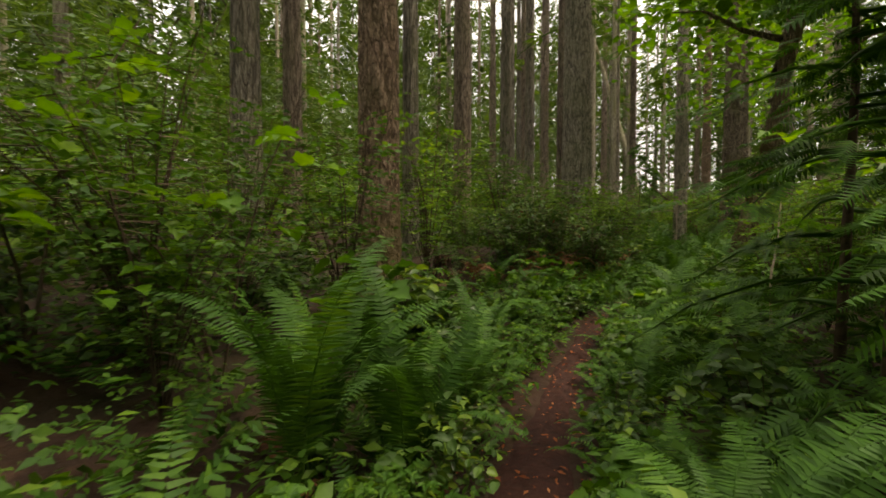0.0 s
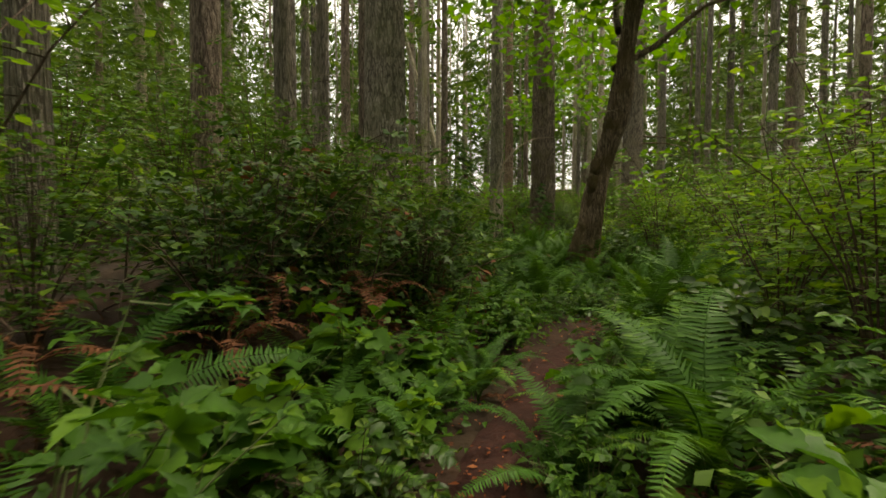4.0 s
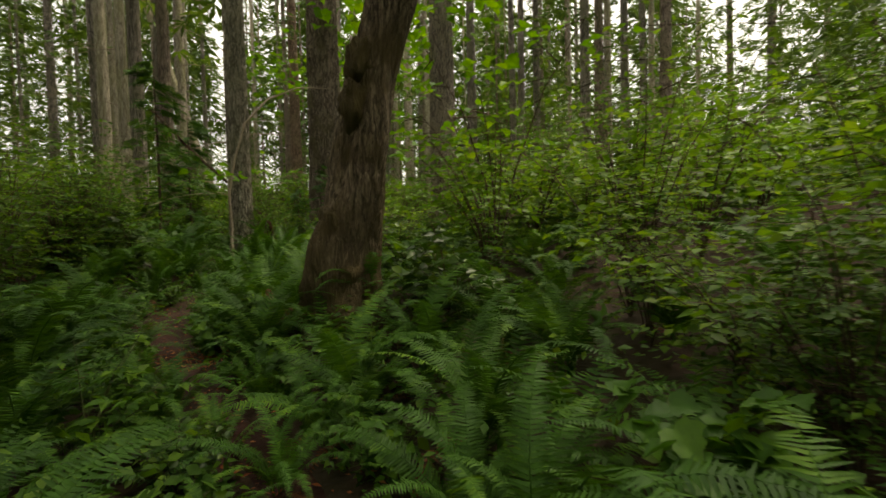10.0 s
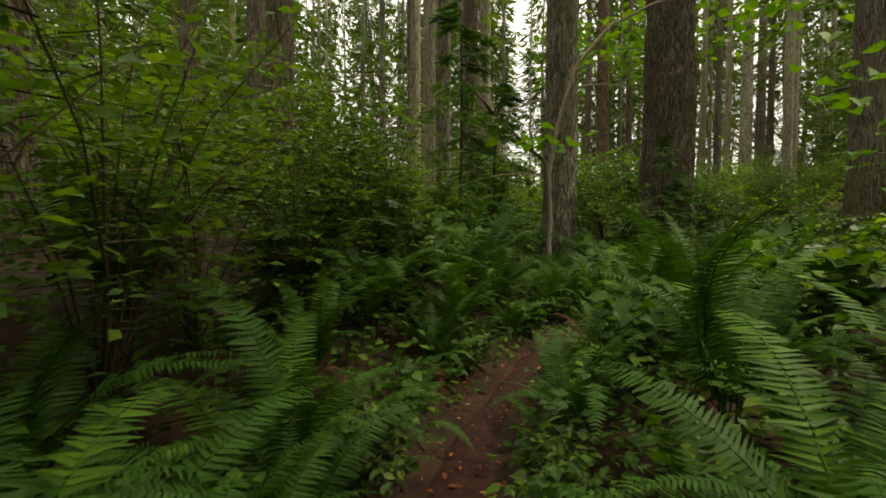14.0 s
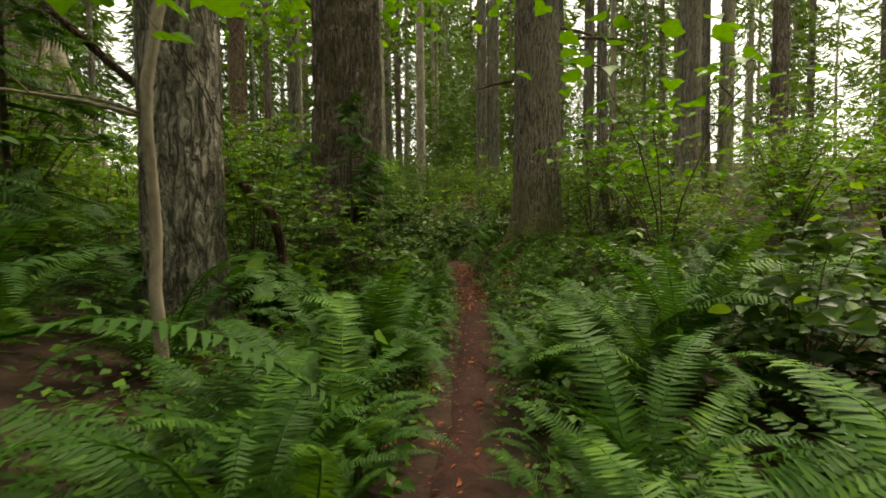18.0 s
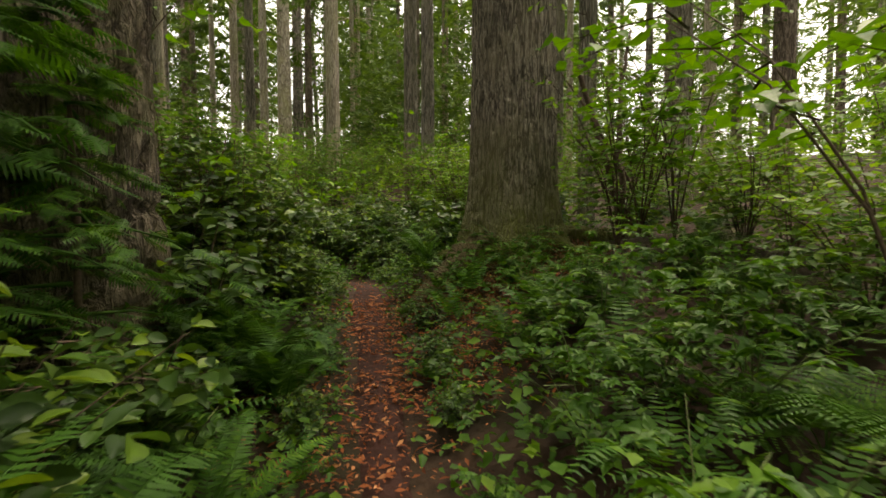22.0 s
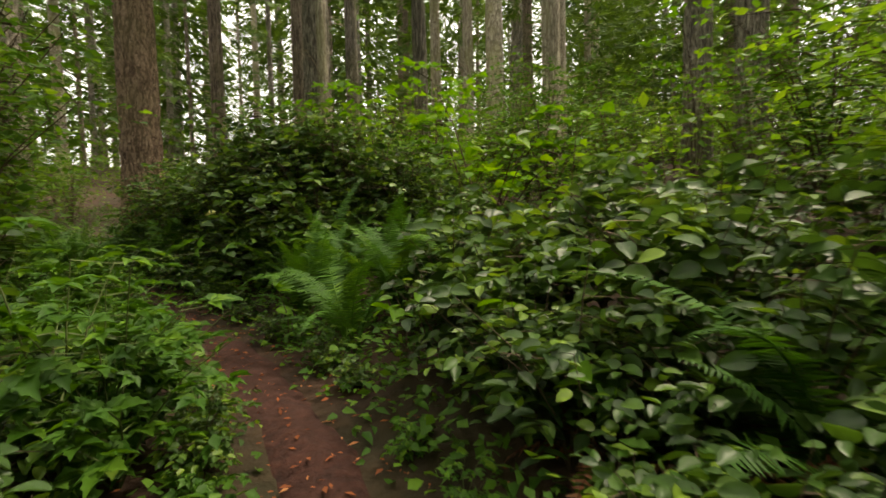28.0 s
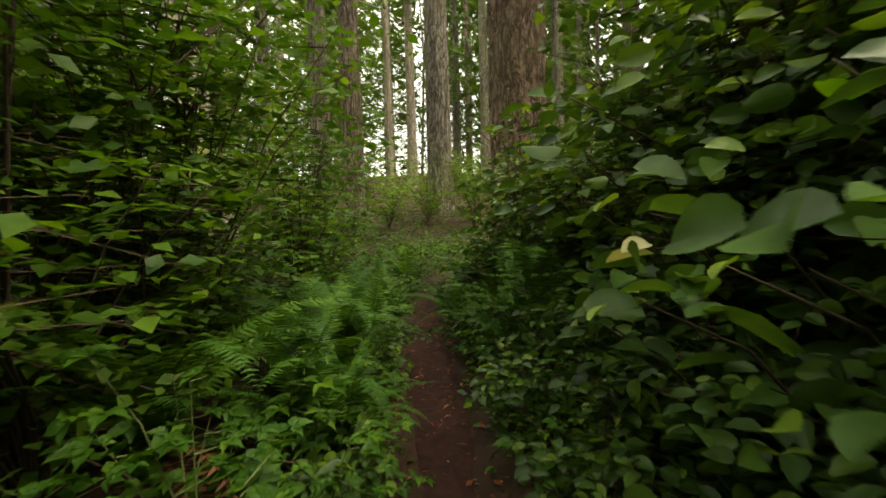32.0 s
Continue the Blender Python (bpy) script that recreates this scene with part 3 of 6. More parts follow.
def dead_wood(t, r, k, n=5):
    g = np.random.default_rng(300 + k)
    for b in range(n):
        z = 1.6 + 7.5 * g.random()
        a = g.random() * 360
        child("dead_branch", dead_branches[int(g.integers(4))], t, pose(0, 0, z, 0, 0, a) @ pose(0, r * 0.7, 0, g.normal(5, 14), 0, 0))


def tree(name, label, x, y, trunk, crown=None, dead=None, scale=1.0, turn=0.0, group=""):
    t = tagged(new(name), label, "tree", group)
    t.matrix_basis = Matrix.Translation((x, y, float(height(x, y)[0]))) @ pose(0, 0, 0, 0, 0, turn)
    child("trunk", trunk, t)
    if crown:
        child("crown", crown, t, Matrix.Diagonal((scale, scale, scale, 1)), "dark green drooping needle boughs")
    if dead:
        dead_wood(t, dead, int(x * 10) % 50 + 3, 9)
    return t


# trees that stand close to the trail
tree("fir_tree", "tall fir with reddish plated bark, mossy at the foot", -3.0, -12.15, trunk_mesh(0.275, 24, BARK_RED, 90, 300, 0.045, 22, 0.25, seed=3, low=2.2), canopy[0])
tree("fir_tree", "thick old fir with grey furrowed bark", -2.3, -3.6, trunk_mesh(0.42, 26, BARK_GREY, 60, 160, 0.06, 22, 0.3, seed=4, low=1.8), canopy[1])
tree("fir_tree", "fir with deep grey bark plates", 0.14, 6.84, trunk_mesh(0.29, 25, BARK_GREY, 60, 180, 0.045, 20, 0.3, seed=5, low=2), canopy[0], 0.29)
tree("fir_tree", "massive fir with rough grey and rust-red bark", 2.48, 10.75, trunk_mesh(0.6, 28, BARK_OLD, 72, 200, 0.10, 24, 0.3, seed=6, low=2, lumps=0.12), crowns_high[0])
tree("maple_tree", "crooked leaning trunk with burls, moss and ivy", 2.0, -1.75, trunk_mesh(0.24, 13, BARK_MOSSY, 96, 300, 0.03, 26, 0.4, bend=((0, -0.2, 0.07), (0.04, -0.1, 0.04), (0.077, 0.04, 0.0), (0.12, 0.13, -0.03), (0.154, 0.2, -0.06), (0.19, 0.33, -0.1), (0.23, 0.46, -0.16), (0.31, 0.62, -0.24), (1, 1.6, -0.8)), seed=7, low=1.6, lumps=0.75))
tree("big_tree", "very thick trunk with furrowed bark and mossy foot", 6.83, 11.14, trunk_mesh(0.53, 27, BARK_BIG, 150, 360, 0.03, 52, 0.42, seed=8, low=2.2, lobes=6), crowns_high[1])
tree("fir_tree", "tall fir with furrowed bark behind a leafy bush", 1.5, 22.62, trunk_mesh(0.35, 25, BARK_RED, 64, 180, 0.05, 22, 0.25, seed=9, low=2), crowns[1])
tree("spruce_tree", "pale straight spruce trunk with short dead stubs", 10.2, 31.3, trunk_mesh(0.38, 26, BARK_PALE, 24, 40, 0.02, 12, 0.3, seed=10), crowns[2], 0.38)
tree("alder_tree", "leaning pale mossy trunk", -2.2, 20.8, trunk_mesh(0.3, 15, BARK_PALE, 14, 20, 0, 8, 0.3, bend=((0, 0, 0), (1, -4.2, 0)), seed=11))

MID_WEST = [
    ("fir", -6.24, -11.51, 0.27), ("fir", -7.90, -8.79, 0.24), ("fir", -4.94, -8.22, 0.19), ("fir", -5.88, -3.59, 0.31), 
    ("fir", -4.96, -1.98, 0.27), ("thin", -3.20, 9.82, 0.16), ("fir", -3.32, 11.50, 0.23), ("fir", -2.31, 10.66, 0.2), ("thin", 12.08, 15.12, 0.2),
    ("fir", 15.81, 14.08, 0.27), ("thin", 18.03, 14.93, 0.22), ("fir", 18.13, 12.28, 0.3), ("fir", 8.86, -3.81, 0.32), ("thin", -5.07, 14.00, 0.22),
    ("thin", -4.27, 18.43, 0.2), ("thin", -3.26, 17.64, 0.2), ("thin", -8.55, 9.97, 0.18), ("fir", -6.71, 8.79, 0.25), ("fir", 14.40, 13.17, 0.27),
    ("thin", 16.38, 14.19, 0.22), ("thin", 10.70, 13.06, 0.17), ("fir", -3.84, 0.94, 0.2), ("fir", -5.4, 1.9, 0.22), ("fir", -9.88, 8.98, 0.23),
    ]
MID_EAST = [
    ("fir", -9.71, 11.72, 0.27), ("fir", -8.71, 11.21, 0.28), ("thin", -6.58, 17.93, 0.25), ("thin", -6.66, 20.02, 0.18), ("thin", -4.92, 20.54, 0.2),
    ("thin", 4.36, 17.01 + 9, 0.15), ("thin", 6.69, 23.26, 0.16), ("thin", 9.86, 24.29, 0.24), ("fir", 11.46, 20.04, 0.24), ("thin", 19.82, 15.12, 0.2),
    ("thin", 20.97, 17.16, 0.17), ("thin", 17.21, 18.96, 0.14), ("thin", 23.29, 17.70, 0.2), ("thin", 25.51, 17.65, 0.17), ("thin", 22.61, 19.00, 0.19),
    ("fir", 0.94, 28.61, 0.22), ("fir", 4.21, 26.28, 0.38), ("thin", 4.89, 31.36, 0.19), ("pale", 8.04, 32.25, 0.23), ("pale", 9.13, 31.08, 0.22),
    ("fir", 12.59, 36.41, 0.36), ("pale", 10.90, 26.44, 0.20), ("fir", 12.22, 22.35, 0.29), ("fir", 3.29, 29.13, 0.24), ("fir", 4.85, 30.29, 0.2),
    ("fir", -6.38, 26.79, 0.33), ("fir", -5.85, 30.11, 0.44), ("thin", -9.92, 31.80, 0.17), ("fir", -5.36, 24.86, 0.17),
]
MID = MID_WEST + MID_EAST
mid_trunks = {
    "fir": [trunk_mesh(1.0, 26, BARK_MID_GREY, 24, 50, 0.10, 14, 0.3, seed=20, low=1.6), trunk_mesh(1.0, 24, BARK_MID_RED, 24, 50, 0.10, 13, 0.3, seed=21, low=1.6)],
    "thin": [trunk_mesh(1.0, 22, BARK_MID_GREY, 14, 20, 0.05, 8, 0.2, seed=22, bend=((0, 0, 0), (0.5, 0.4, 0.2), (1, 0.2, 0.6))), trunk_mesh(1.0, 23, BARK_MID_PALE, 14, 20, 0.05, 8, 0.2, seed=23)],
    "pale": [trunk_mesh(1.0, 24, BARK_MID_PALE, 18, 30, 0.06, 9, 0.25, seed=24)],
}
far_trunks = {
    "fir": [trunk_mesh(1.0, 25, BARK_MID_GREY, 10, 9, 0, 8, 0.3, seed=25)],
    "thin": [trunk_mesh(1.0, 22, BARK_MID_RED, 8, 9, 0, 8, 0.2, seed=26, bend=((0, 0, 0), (0.5, 0.4, 0.2), (1, 0.2, 0.6)))],
    "pale": [trunk_mesh(1.0, 24, BARK_MID_PALE, 8, 9, 0, 8, 0.25, seed=27)],
}
LABEL = {"fir": "tall straight fir trunk with furrowed bark", "thin": "slender forest tree with bare lower trunk", "pale": "pale spruce trunk with dead branch stubs"}


def mid_tree(kind, x, y, r, k, far=False):
    t = tagged(new({"fir": "fir_tree", "thin": "slender_tree", "pale": "spruce_tree"}[kind]), LABEL[kind], "tree", "forest trees")
    t.matrix_basis = Matrix.Translation((x, y, float(height(x, y)[0]))) @ pose(0, 0, 0, 0, 0, 77 * k)
    options = (far_trunks if far else mid_trunks)[kind]
    child("trunk", options[k % len(options)], t, Matrix.Diagonal((r, r, 1, 1)))
    s = 0.85 + 0.3 * ((k * 37) % 10) / 10
    sparse = not far and k % 3 > 0
    child("crown", crowns_high[k % 2] if sparse else (crowns_far if far else crowns)[k % 3], t, Matrix.Diagonal((s, s, 1, 1)), "dark green needle boughs")
    if not far and k % 2:
        dead_wood(t, r, k)


for k, (kind, x, y, r) in enumerate(MID):
    mid_tree(kind, x, y, r, k)
taken = [(x, y) for _, x, y, _ in MID]
count = 0
for k in range(4000):
    a, d = rng.random() * 2 * np.pi, 15 + 26 * rng.random() ** 0.7
    x, y = 2 + d * math.cos(a), 1 + (d + 12) * math.sin(a)
    dt = trail_distance(x, y)[0][0]
    if dt < 11 or min((x - p) ** 2 + (y - q) ** 2 for p, q in taken) < 5:
        continue
    if x > 12 and -4 < y < 32 and rng.random() < 0.2:
        continue
    taken.append((x, y))
    mid_tree(["fir", "thin", "thin", "pale"][k % 4], x, y, 0.12 + 0.17 * rng.random() ** 1.4, k, True)
    count += 1
    if count >= 155:
        break

# distant forest: trunks and boughs far off in one mass
pieces_t, pieces_c = [], []
for k in range(410):
    a, d = rng.random() * 2 * np.pi, 46 + 50 * rng.random()
    x, y = 3 + d * math.cos(a), 3 + d * math.sin(a)
    if (abs(a - 0.45) < 0.6 or a > 6.1) and rng.random() < 0.5:
        continue
    z = float(height(x, y)[0])
    r = 0.15 + 0.25 * rng.random()
    pieces_t.append(tube([(x, y, z - 0.5), (x + rng.normal(0, 0.3), y, z + 14), (x, y, z + 30)], [r, r * 0.7, r * 0.2], 6))
    m = 330
    v = rng.random(m) ** 0.85
    reach, turn = 0.4 + 3.2 * (1 - v) ** 0.6 * rng.random(m) + 0.5, rng.random(m) * 6.283
    spot = np.stack([x + reach * np.cos(turn), y + reach * np.sin(turn), z + 1.5 + 31 * v], 1)
    tips = basis(np.stack([np.cos(turn), np.sin(turn), rng.normal(-0.4, 0.25, m)], 1), rng.normal(0, 0.5, (m, 3)) + np.array([0, 0, 1]))
    pieces_c.append(scatter(TUFT, tips, 0.9 + 0.8 * rng.random(m), spot))
far_wood = tagged(new("far_woods"), "distant conifer forest standing all around", "forest", kind="stuff")
child("trunks", mesh("far_trunks", *join(pieces_t), BARK_GREY, True), far_wood)
child("boughs", mesh("far_boughs", *join(pieces_c), NEEDLE), far_wood)


# ---- ferns ----
def frond_mesh(L, pairs, wide, arch, gen, material, stalk=0.16, up=68, rib_sides=3):
    """One arching frond along +y from the origin, with pinnae on both sides of its rib."""
    s = np.linspace(0, 1, 14)
    ang = np.radians(up - arch * s ** 1.15)
    step = L / 13
    y = np.concatenate([[0], np.cumsum(np.cos(ang[:-1]) * step)])
    z = np.concatenate([[0], np.cumsum(np.sin(ang[:-1]) * step)])
    x = 0.05 * L * np.sin(s * 2.2) * gen.normal()
    rib = np.stack([x, y, z], 1)
    u = stalk + (1 - stalk) * (np.arange(pairs) + 0.5) / pairs
    pos = np.stack([np.interp(u, s, rib[:, k]) for k in range(3)], 1)
    tan = np.stack([np.interp(u, s, np.gradient(rib[:, k])) for k in range(3)], 1)
    tan /= np.linalg.norm(tan, axis=1, keepdims=True)
    right = np.cross(tan, np.array([0, 0, 1.0]) + tan * 0.01)
    right /= np.linalg.norm(right, axis=1, keepdims=True)
    nor = np.cross(right, tan)
    prof = np.minimum(1, (u - stalk + 0.05) / 0.12) * np.clip((1.02 - u) / 0.55, 0.04, 1) ** 0.75
    pieces = [tube(rib[::2], np.linspace(0.006, 0.0012, 14)[::2] * (0.6 + L * 0.5), 3)] if rib_sides else []
    gap = L * (1 - stalk) / pairs
    for sgn in (1, -1):
        fwd = right * sgn + tan * 0.28 + nor * (-0.12 + gen.normal(0, 0.10, (pairs, 1))) + gen.normal(0, 0.05, (pairs, 3))
        b = basis(fwd, nor + gen.normal(0, 0.12, (pairs, 3)))
        ln = wide * prof * (0.88 + 0.24 * gen.random(pairs))
        w = np.minimum(gap * 3.2, ln * 1.2)
        pieces.append(scatter(PINNA, b, np.stack([w * sgn, ln, ln], 1), pos))
    v, f = join(pieces)
    return mesh("frond", v, f, material)


gf = np.random.default_rng(5)
FRONDS = [frond_mesh(L, n, w, arch, gf, FERN, up=up) for L, n, w, arch, up in (
    (1.15, 50, 0.108, 118, 76), (1.02, 46, 0.104, 132, 74), (0.88, 42, 0.095, 104, 68), (1.25, 52, 0.112, 138, 82), (0.74, 38, 0.085, 82, 82), (1.02, 46, 0.102, 92, 64))]
UP_FRONDS = [frond_mesh(L, n, w, arch, gf, FERN, up=up) for L, n, w, arch, up in ((1.1, 50, 0.105, 70, 82), (1.0, 46, 0.1, 88, 80), (0.9, 44, 0.095, 58, 78), (1.15, 52, 0.11, 100, 84))]
DEAD_FRONDS = [frond_mesh(0.7, 22, 0.06, 150, gf, DEADFERN, up=40), frond_mesh(0.6, 20, 0.05, 170, gf, DEADFERN, up=55)]


def fern_at(x, y, scale=1.0, count=13, seed=0, dead=0, label="sword fern with long arching dark green fronds", upright=0.0):
    g = np.random.default_rng(1000 + seed)
    t = tagged(new("sword_fern"), label, "fern", "ferns along the trail")
    t.matrix_basis = Matrix.Translation((x, y, float(height(x, y)[0]) - 0.02)) @ Matrix.Diagonal((scale, scale, scale, 1))
    turn, kinds = g.random() * 360, UP_FRONDS if upright > 10 else FRONDS
    for k in range(count):
        az = turn + 360 * k / count + g.normal(0, 12)
        tilt = g.normal(0, 9) - (8 if k % 3 == 0 else 0) - upright
        s = 0.7 + 0.32 * g.random()
        far_end = np.array([0.5, 0.8, 1.0]) * 0.8 * s * scale
        if scale > 0.72 and trail_distance(x - far_end * math.sin(radians(az)), y + far_end * math.cos(radians(az)))[0].min() < 0.14:
            s *= 0.8 if scale < 0.95 else 0.62
        child("frond", kinds[int(g.integers(len(kinds)))], t, pose(0, 0, 0, 0, 0, az) @ pose(0, 0.03, 0, -tilt, g.normal(0, 8), 0) @ Matrix.Diagonal((s, s, s, 1)))
    for k in range(dead):
        child("frond", DEAD_FRONDS[k % 2], t, pose(0, 0, 0, 0, 0, g.random() * 360), "withered rust-brown frond")
    return t


def bracken_mesh(L, gen, material):
    """A broad twice-divided frond: side branches with small leaflets."""
    pieces = []
    s = np.linspace(0, 1, 10)
    ang = np.radians(75 - 105 * s)
    y = np.concatenate([[0], np.cumsum(np.cos(ang[:-1]) * L / 9)])
    z = np.concatenate([[0], np.cumsum(np.sin(ang[:-1]) * L / 9)])
    rib = np.stack([np.zeros(10), y, z], 1)
    pieces.append(tube(rib, np.linspace(0.006, 0.0015, 10), 3))
    for k in range(12):
        u = 0.28 + 0.7 * k / 11.5
        p = np.array([np.interp(u, s, rib[:, c]) for c in range(3)])
        t = np.array([np.interp(u, s, np.gradient(rib[:, c])) for c in range(3)])
        t /= np.linalg.norm(t)
        ln = 0.42 * L * (1 - (u - 0.3) / 0.74) ** 0.8 + 0.03
        for sg in (1, -1):
            d = np.array([sg, 0, 0]) + t * 0.45 + np.array([0, 0, -0.15])
            d /= np.linalg.norm(d)
            m = max(5, int(ln / 0.021))
            w = (np.arange(m) + 0.6) / m
            q = p + d * (ln * w)[:, None] + np.array([0, 0, -0.12]) * ln * (w ** 2)[:, None]
            nn = np.cross(np.array([1.0, 0, 0]), t)
            perp = np.cross(d, nn)
            perp /= np.linalg.norm(perp)
            for s2 in (1, -1):
                fw = np.repeat((perp * s2 + d * 0.4)[None], m, 0) + gen.normal(0, 0.08, (m, 3))
                sz = 0.07 * ln * np.clip(1.05 - w, 0.1, 1) ** 0.8 + 0.007
                pieces.append(scatter(PINNA, basis(fw, np.repeat(nn[None], m, 0) + gen.normal(0, 0.1, (m, 3))), np.stack([np.full(m, 0.08) * s2, sz, sz], 1), q))
    return mesh("frond", *join(pieces), material)


BRACKEN = [bracken_mesh(1.1, gf, FERN), bracken_mesh(0.9, gf, FERN)]


def bracken_at(x, y, scale, count, seed, az0=None):
    g = np.random.default_rng(2000 + seed)
    t = tagged(new("lady_fern"), "feathery fern with broad finely divided fronds", "fern", "feathery ferns")
    t.matrix_basis = Matrix.Translation((x, y, float(height(x, y)[0]) - 0.02)) @ Matrix.Diagonal((scale, scale, scale, 1))
    for k in range(count):
        az = (g.random() * 360) if az0 is None else az0 + g.normal(0, 45)
        child("frond", BRACKEN[k % 2], t, pose(0, 0, 0, 0, 0, az) @ pose(0, 0, 0, g.normal(0, 9), 0, 0))


# ---- leafy shrubs ----
def shrub_meshes(h, radius, stems, twigs, leaves, leaf, size, material, gen, flat=0.5, droop=0.2, wood=TWIG, thick=0.006, low=0.25):
    """Stems that arch out of one foot, twigs on them, leaves along the twigs. Returns the meshes of wood and leaves."""
    woods, pos, fwd = [], [], []
    for k in range(stems):
        a = gen.random() * 6.28
        rr = radius * math.sqrt(gen.random())
        top = np.array([rr * math.cos(a), rr * math.sin(a), h * (0.6 + 0.4 * gen.random()) * (1 - 0.35 * (rr / radius) ** 2)])
        bend = np.array([rr * 0.25 * math.cos(a + 0.6), rr * 0.25 * math.sin(a + 0.6), top[2] * 0.65])
        s = np.linspace(0, 1, 4)[:, None]
        pts = 2 * s * (1 - s) * bend + s * s * top
        woods.append(tube(pts, np.linspace(thick, thick * 0.3, 4), 3))
        for j in range(twigs):
            u = low + (1 - low) * (j + gen.random()) / twigs
            p = 2 * u * (1 - u) * bend + u * u * top
            b = gen.random() * 6.28
            L = radius * (0.25 + 0.4 * gen.random())
            d = np.array([math.cos(b), math.sin(b), 0.35 * gen.random()])
            tip = p + d * L - np.array([0, 0, droop * L])
            across_twig = np.array([-d[1], d[0], 0.6]) * thick * 0.45
            woods.append((np.array([p - across_twig, p + across_twig, tip]), np.array([(0, 1, 2)])))
            m = leaves
            v = 0.2 + 0.8 * (np.arange(m) + gen.random(m)) / m
            q = p + d * (L * v)[:, None] - np.array([0, 0, droop * L]) * (v * v)[:, None]
            sg = np.where(np.arange(m) % 2, 1.0, -1.0)[:, None]
            side_dir = np.cross(d, [0, 0, 1.0])
            f = d * 0.6 + side_dir * sg + gen.normal(0, 0.25, (m, 3)) + np.array([0, 0, -0.2])
            pos.append(q)
            fwd.append(f)
    pos, fwd = np.concatenate(pos), np.concatenate(fwd)
    n = len(pos)
    b = basis(fwd, gen.normal(0, flat, (n, 3)) + np.array([0, 0, 1]))
    v, f = scatter(leaf, b, size * (0.6 + 0.7 * gen.random(n)), pos)
    return mesh("stems", *join(woods), wood, True), mesh("leaves", v, f, material, False)


gs = np.random.default_rng(8)
SALALS = [shrub_meshes(h, r, 13, 6, 6, OVAL, 0.085, SALAL, gs, 0.55, 0.3) for h, r in ((0.75, 0.5), (0.95, 0.55), (1.15, 0.6))]
HEDGES = [shrub_meshes(1.9, 0.85, 32, 10, 6, OVAL, 0.08, SALAL, gs, 0.8, 0.35, TWIG, 0.010, 0.2) for k in range(2)]
BERRIES = [shrub_meshes(h, r, 8, 4, 4, TRIPLE, 0.09, BERRY, gs, 0.35, 0.25, STEM) for h, r in ((0.6, 0.45), (0.85, 0.5), (1.1, 0.6))]
BRAMBLES = [shrub_meshes(1.5, 0.75, 18, 9, 6, TRIO, 0.055, BRAMBLE, gs, 0.5, 0.35, TWIG, 0.007, 0.15) for k in range(2)]
BROADS = [shrub_meshes(h, r, 6, 4, 4, PALM, 0.13, BERRY, gs, 0.3, 0.3, STEM) for h, r in ((0.7, 0.45), (1.0, 0.5))]
TALLS = [shrub_meshes(h, r, 12, 10, 8, SIMPLE, 0.085, SHRUB, gs, 0.4, 0.2, TWIG, 0.010, 0.2) for h, r in ((1.8, 0.9), (2.3, 1.0), (2.8, 1.2))]
MAPLES = [shrub_meshes(h, r, 5, 6, 5, PALM, 0.12, MAPLE, gs, 0.22, 0.15, TWIG, 0.014, 0.45) for h, r in ((2.4, 1.1), (3.2, 1.4))]


def hemlock(h, reach, gen):
    """A young conifer: a thin upright stem with drooping feathery boughs."""
    stem = tube([(0, 0, -0.1), (0.03, 0.02, h * 0.5), (0, 0, h)], [0.03, 0.02, 0.004], 5)
    v, f = conifer_crown(0.25, h, reach, 34, 20, 0.18, gen, True, FEATHER)
    return mesh("stem", *stem, TWIG, True), mesh("foliage", v, f, SPRAY)


THICKETS = [shrub_meshes(3.5, 1.1, 14, 16, 9, SIMPLE, 0.085, COVER, gs, 0.45, 0.25, TWIG, 0.012, 0.12) for k in range(2)]
SPRAYS = [hemlock(2.6, 1.0, gs), hemlock(3.4, 1.2, gs)]
KINDS = {
    "salal": (SALALS, "salal_shrub", "evergreen shrub with leathery oval leaves", "shrub"),
    "hedge": (HEDGES, "salal_bush", "tall dense bush of leathery oval leaves", "shrub"),
    "bramble": (BRAMBLES, "bramble_thicket", "tangled dark bramble with small leaves and brown stems", "bush"),
    "dark": (THICKETS, "huckleberry_thicket", "tall dense dark green small-leaved thicket", "shrub"),
    "berry": (BERRIES, "berry_bush", "low bramble with toothed three-part leaves", "bush"),
    "broad": (BROADS, "thimbleberry_bush", "bush with broad soft lobed green leaves", "bush"),
    "tall": (TALLS, "salmonberry_thicket", "tall light green leafy thicket", "shrub"),
    "maple": (MAPLES, "maple_sapling", "young maple with bright lobed leaves", "sapling"),
    "spray": (SPRAYS, "hemlock_sapling", "young hemlock with flat dark green sprays", "sapling"),
}


def shrub_at(kind, x, y, scale=1.0, k=0, stretch=1.0):
    options, name, label, category = KINDS[kind]
    woodm, leafm = options[k % len(options)]
    t = tagged(new(name), label, category, name.replace("_", " ") + "s")
    t.matrix_basis = Matrix.Translation((x, y, float(height(x, y)[0]) - 0.02)) @ pose(0, 0, 0, 0, 0, 53.0 * k) @ Matrix.Diagonal((scale, scale, scale * stretch, 1))
    tagged(child("stem_tangle", woodm, t), kind="stuff")
    tagged(child("foliage", leafm, t), kind="stuff")
    return t

# ---- planting ----
placed = []


def free(x, y, gap):
    return all((x - a) ** 2 + (y - b) ** 2 > (gap * 0.5 + g * 0.5) ** 2 for a, b, g in placed)


def along(y_at, d, side_sign):
    """A place beside the trail, d metres off it; y_at: metres along the trail."""
    k = min(len(line) - 2, max(0, int(y_at / 0.2)))
    return line[k, 0] + side[k, 0] * d * side_sign, line[k, 1] + side[k, 1] * d * side_sign


